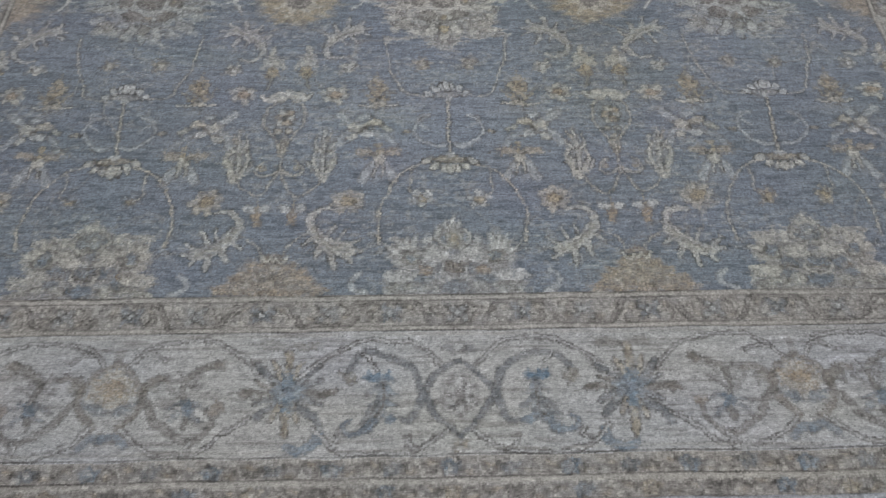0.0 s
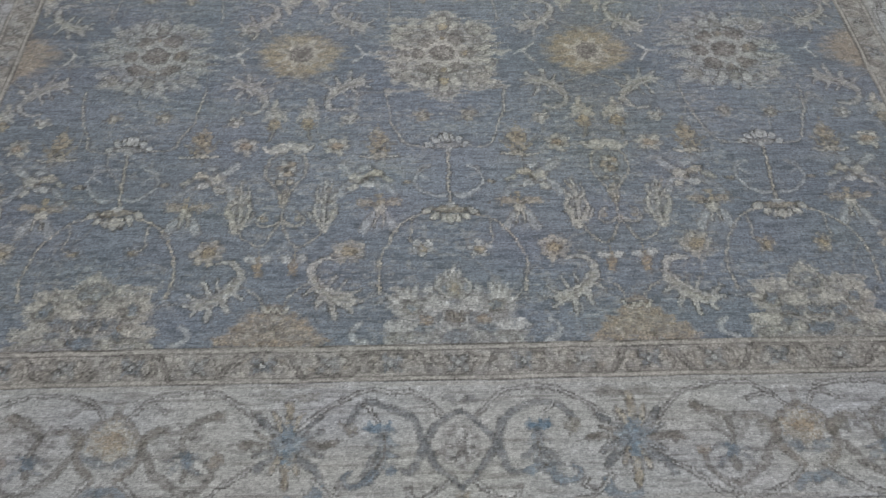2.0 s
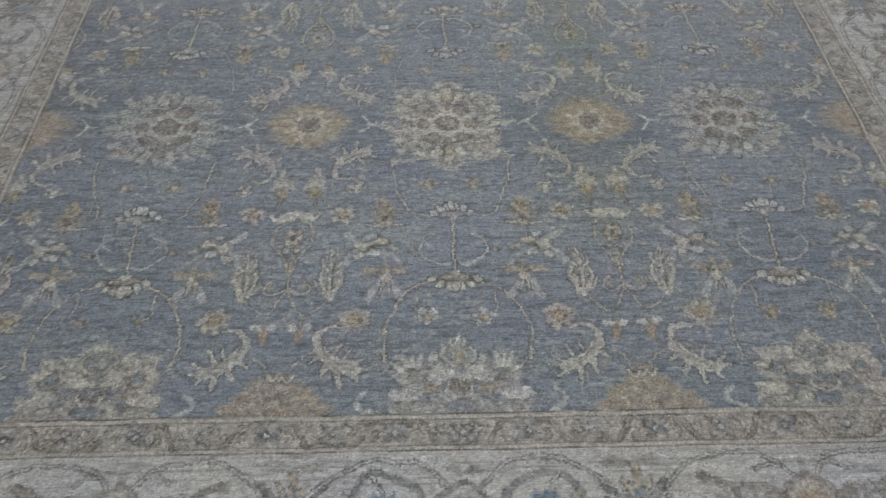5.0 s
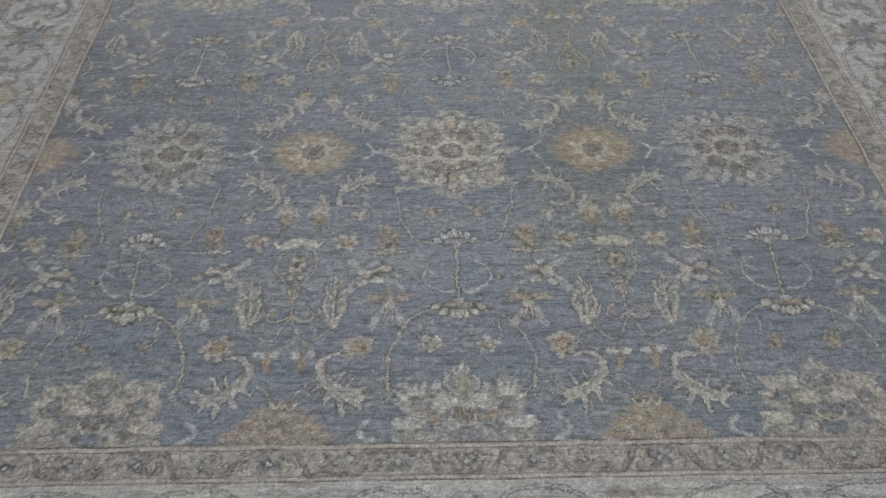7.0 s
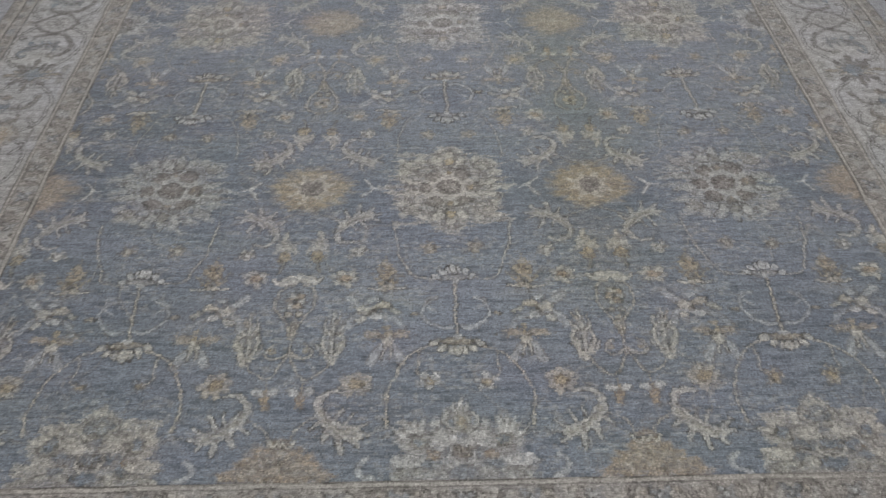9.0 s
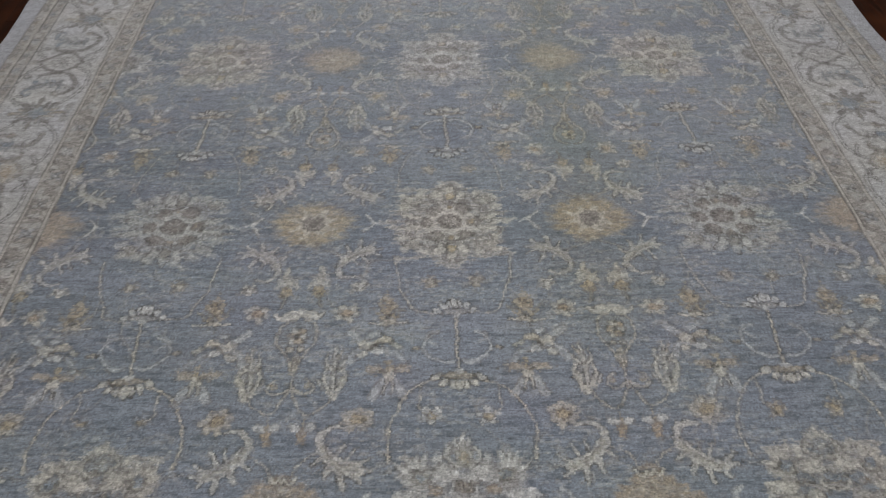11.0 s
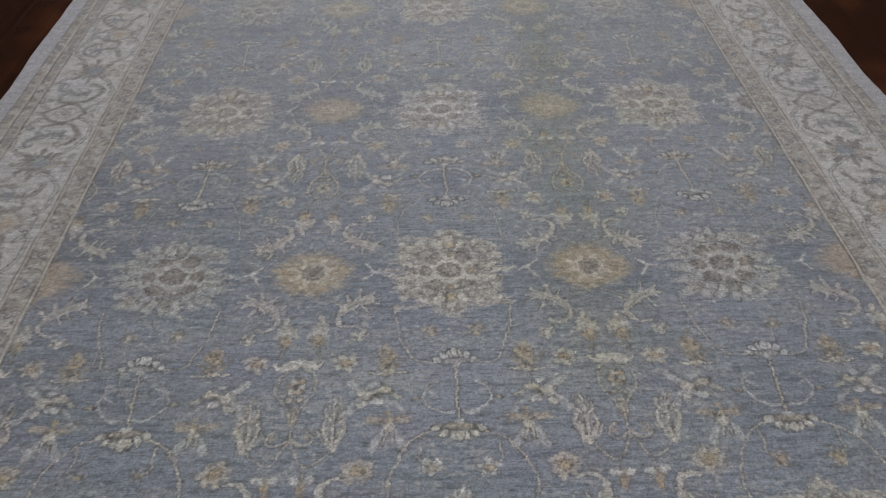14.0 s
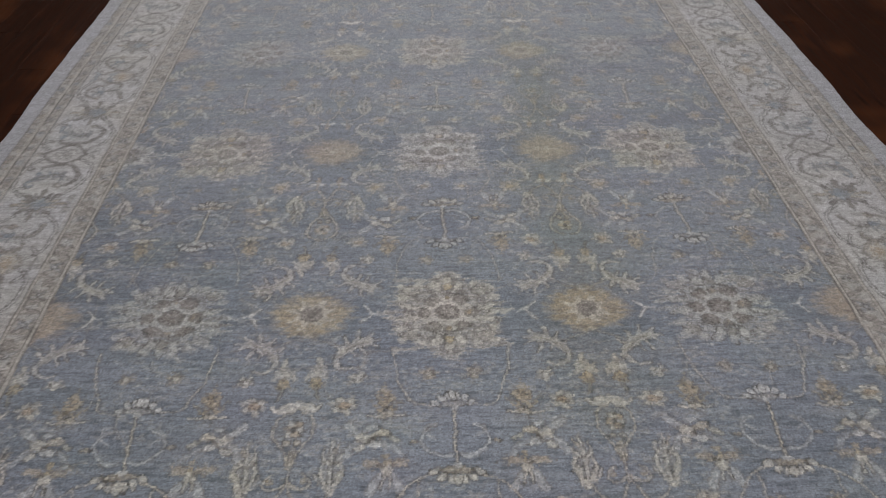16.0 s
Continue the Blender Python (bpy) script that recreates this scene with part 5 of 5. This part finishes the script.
# the guards are drawn full of fine curls
for lo, hi, alpha in ((0.030, 0.190, 0.26), (0.885, 0.975, 0.28), (1.005, 1.085, 0.36)):
    a = np.clip(1.5 - FRET / 0.0030, 0, 1) * ((IN > lo) & (IN < hi)) * alpha * (1 - 0.28 * np.clip(Y + 2.2, 0, 1)) * np.clip(FADE + 0.1, 0, 1)
    DYE[:] = DYE * (1 - a[..., None]) + a[..., None] * np.array(BROWN)
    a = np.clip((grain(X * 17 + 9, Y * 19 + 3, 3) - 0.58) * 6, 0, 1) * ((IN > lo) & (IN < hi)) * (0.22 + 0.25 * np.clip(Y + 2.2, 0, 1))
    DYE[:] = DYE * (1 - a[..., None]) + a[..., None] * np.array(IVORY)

# dark and pale lines between the bands
for depth, w, colour, alpha in ((0.004, 0.0060, BROWN, 0.80), (0.022, 0.006, CREAM, 0.45), (0.036, 0.0045, BROWN, 0.60), (0.186, 0.0045, BROWN, 0.45), (0.200, 0.006, CREAM, 0.5), (0.215, 0.0056, BROWN, 0.72), (0.235, 0.010, STONE, 0.6), (0.845, 0.008, STONE, 0.5),
                                (0.872, 0.0056, BROWN, 0.80), (0.978, 0.0056, BROWN, 0.80), (1.000, 0.008, CREAM, 0.45), (1.090, 0.007, BROWN, 0.55)):
    a = np.clip(1.35 - np.abs(IN + 0.004 * (per_knot(2) - 0.5) - depth) / (w * np.clip(1 + 0.3 * (Y + 1.2), 1, 2)), 0, 1) * alpha * np.clip(0.62 + 0.9 * (grain(X * 9, Y * 9, 3) - 0.4), 0.25, 1)
    DYE[:] = DYE * (1 - a[..., None]) + a[..., None] * np.array(colour)



def smooth(a, n):
    for axis in (0, 1):
        pad = [(n + 1, n) if k == axis else (0, 0) for k in (0, 1)]
        c = np.cumsum(np.pad(a, pad, mode="edge"), axis)
        a = (np.take(c, range(2 * n + 1, c.shape[axis]), axis) - np.take(c, range(c.shape[axis] - 2 * n - 1), axis)) / (2 * n + 1)
    return a


# worn and dense places of the pile, a finger wide
DYE *= (1 + 0.20 * (grain(X * 26 + 7, Y * 50 + 3, 0) - 0.5) + 0.12 * (grain(X * 11 + 2, Y * 34, 4) - 0.5))[..., None]
# the dyes meet crisply, less so towards the far end: pale wool stands out from the dark next to it
tone = DYE.mean(-1)
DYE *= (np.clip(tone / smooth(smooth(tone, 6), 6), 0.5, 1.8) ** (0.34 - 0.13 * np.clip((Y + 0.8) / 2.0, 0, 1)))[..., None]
# every knot differs a little, and some stand out
pepper = np.clip((per_knot(0) - 0.90) * 30, 0, 1) * 0.30 * grain(X * 40, Y * 25, 1)
salt = np.clip((per_knot(4) - 0.90) * 30, 0, 1) * 0.24 * grain(X * 40 + 9, Y * 25, 3)
DYE *= (1 - pepper + salt)[..., None]
DYE *= (1 + 0.08 * (rs.rand(NY, NX) - 0.5) + np.where((IN > 0.22) & (IN < 0.87), 0.30, 0.38) * (per_knot(3) - 0.5) + 0.10 * (grain(X * 60, Y * 75, 2) - 0.5))[..., None]
# old dye baths: the hue drifts over the field, and an olive stain runs up one side of it
calm = np.where(IN > 0, 0.35, 1.0)
drift, warm = calm * (grain(X * 2.3 + 11, Y * 5.5, 3) - 0.5), calm * (grain(X * 3.1 + 4, Y * 4.2 + 8, 5) - 0.5)
stain = np.exp(-((X - 1.0 - 0.25 * (grain(X * 0, Y * 1.2, 2) - 0.5)) / 0.34) ** 2) * np.clip((Y + 1.6) / 1.0, 0, 1) * np.clip((6.2 - Y) / 1.5, 0, 1) * (0.45 + 0.8 * grain(X * 3, Y * 3, 6))
DYE *= np.stack([1 + 0.035 * warm - 0.09 * stain, 1 - 0.015 * warm + 0.022 * drift - 0.09 * stain, 1 - 0.045 * drift - 0.17 * stain], -1)
DYE = np.clip(DYE, 0.01, 0.9)

# ---- surface: pile height, slow undulation, slightly wavy outer edges
near_edge = np.clip(1 - (BANDS[5] - np.maximum(np.maximum(np.abs(X) - FX, FY0 - Y), Y - FY1)) / 0.25, 0, 1)
Z = PILE + 0.0016 * (grain(X * 1.6, Y * 1.6, 0) - 0.5) + 0.0007 * (rs.rand(NY, NX) - 0.5) + 0.002 * near_edge * grain(X * 0, Y * 3, 4)
PX = X + near_edge * np.sign(X) * 0.045 * (grain(X * 0 + 3, Y * 1.1, 5) - 0.5) + near_edge * np.sign(X) * 0.012 * (grain(X * 0, Y * 6, 6) - 0.5)
VERTS = np.stack([PX * U, Y * U, Z], -1).reshape(-1, 3).astype(np.float32)
COLOUR = np.concatenate([DYE, np.ones((NY, NX, 1))], -1).reshape(-1, 4).astype(np.float32)
IDX = np.arange(NY * NX).reshape(NY, NX)
QUADS = np.stack([IDX[:-1, :-1], IDX[:-1, 1:], IDX[1:, 1:], IDX[1:, :-1]], -1).reshape(-1, 4)
FACE_OWNER = OWNER[:-1, :-1].reshape(-1)


def knots(name, faces, parent, label="", extra=None):
    """One piece of the rug: the knots that belong to a motif or a ground."""
    used, inv = np.unique(faces, return_inverse=True)
    pts, cols = VERTS[used], COLOUR[used]
    faces = inv.reshape(-1, 4)
    if extra is not None:
        faces = np.concatenate([faces, extra[2] + len(pts)])
        pts, cols = np.concatenate([pts, extra[0]]), np.concatenate([cols, extra[1]])
    me = bpy.data.meshes.new(name)
    me.vertices.add(len(pts))
    me.vertices.foreach_set("co", np.ascontiguousarray(pts, np.float32).ravel())
    me.loops.add(faces.size)
    me.loops.foreach_set("vertex_index", np.ascontiguousarray(faces, np.int32).ravel())
    me.polygons.add(len(faces))
    me.polygons.foreach_set("loop_start", np.arange(0, faces.size, 4, dtype=np.int32))
    dye = me.attributes.new("dye", "FLOAT_COLOR", "POINT")
    dye.data.foreach_set("color", np.ascontiguousarray(cols, np.float32).ravel())
    me.update(calc_edges=True)
    me.materials.append(WOOL)
    me.polygons.foreach_set("use_smooth", np.ones(len(faces), bool))
    ob = new(name, me)
    ob.parent = parent
    return tagged(ob, label) if label else ob


def skirt():
    """The rug's thickness, all round: from the pile down to the floor."""
    loop = np.concatenate([IDX[0, :], IDX[1:, -1], IDX[-1, -2::-1], IDX[-2:0:-1, 0]])
    top, low = VERTS[loop], VERTS[loop].copy()
    low[:, 2] = 0.0005
    n = len(loop)
    i = np.arange(n)
    j = (i + 1) % n
    return np.concatenate([top, low]), np.concatenate([COLOUR[loop]] * 2), np.stack([i + n, j + n, j, i], -1)


rug = tagged(new("rug"), "large hand-knotted wool rug, faded blue field and ivory floral border", "rug")
count = np.bincount(FACE_OWNER, minlength=len(PARTS))
home = np.array([i if i <= P_EDGE or count[i] >= 12 else up for i, (_, _, up) in enumerate(PARTS)])
FACE_OWNER = home[FACE_OWNER]          # a motif too small to tell apart stays with its ground
order = np.argsort(FACE_OWNER, kind="stable")
cuts = np.searchsorted(FACE_OWNER[order], np.arange(len(PARTS) + 1))
made = {}
for i, (name, label, up) in enumerate(PARTS):
    if cuts[i + 1] > cuts[i]:
        made[i] = knots(name, QUADS[order[cuts[i]:cuts[i + 1]]], rug if i <= P_EDGE else made[up], label, skirt() if i == P_EDGE else None)

# ---------------------------------------------------------------- floor boards
def board_mesh(length):
    bm = block(bmesh.new(), -0.06244, 0.06244, 0, length, -0.020, 0.0, 0.0002)
    me = bpy.data.meshes.new("plank")
    bm.to_mesh(me)
    bm.free()
    me.materials.append(WOOD)
    return me


BOARDS = {q: board_mesh(q * 0.4 - 0.001) for q in range(2, 9)}
lot = random.Random(5)
x = -ROOM_W + 0.0625
while x < ROOM_W:
    y = ROOM_S
    while y < ROOM_N - 0.75:
        q = lot.randint(3, 6)
        left = round((ROOM_N - y) / 0.4)
        q = left if left <= 8 else q
        plank = new("plank", BOARDS[q])
        plank.location = (x, y, 0)
        plank.parent = floor
        y += q * 0.4
    x += 0.125
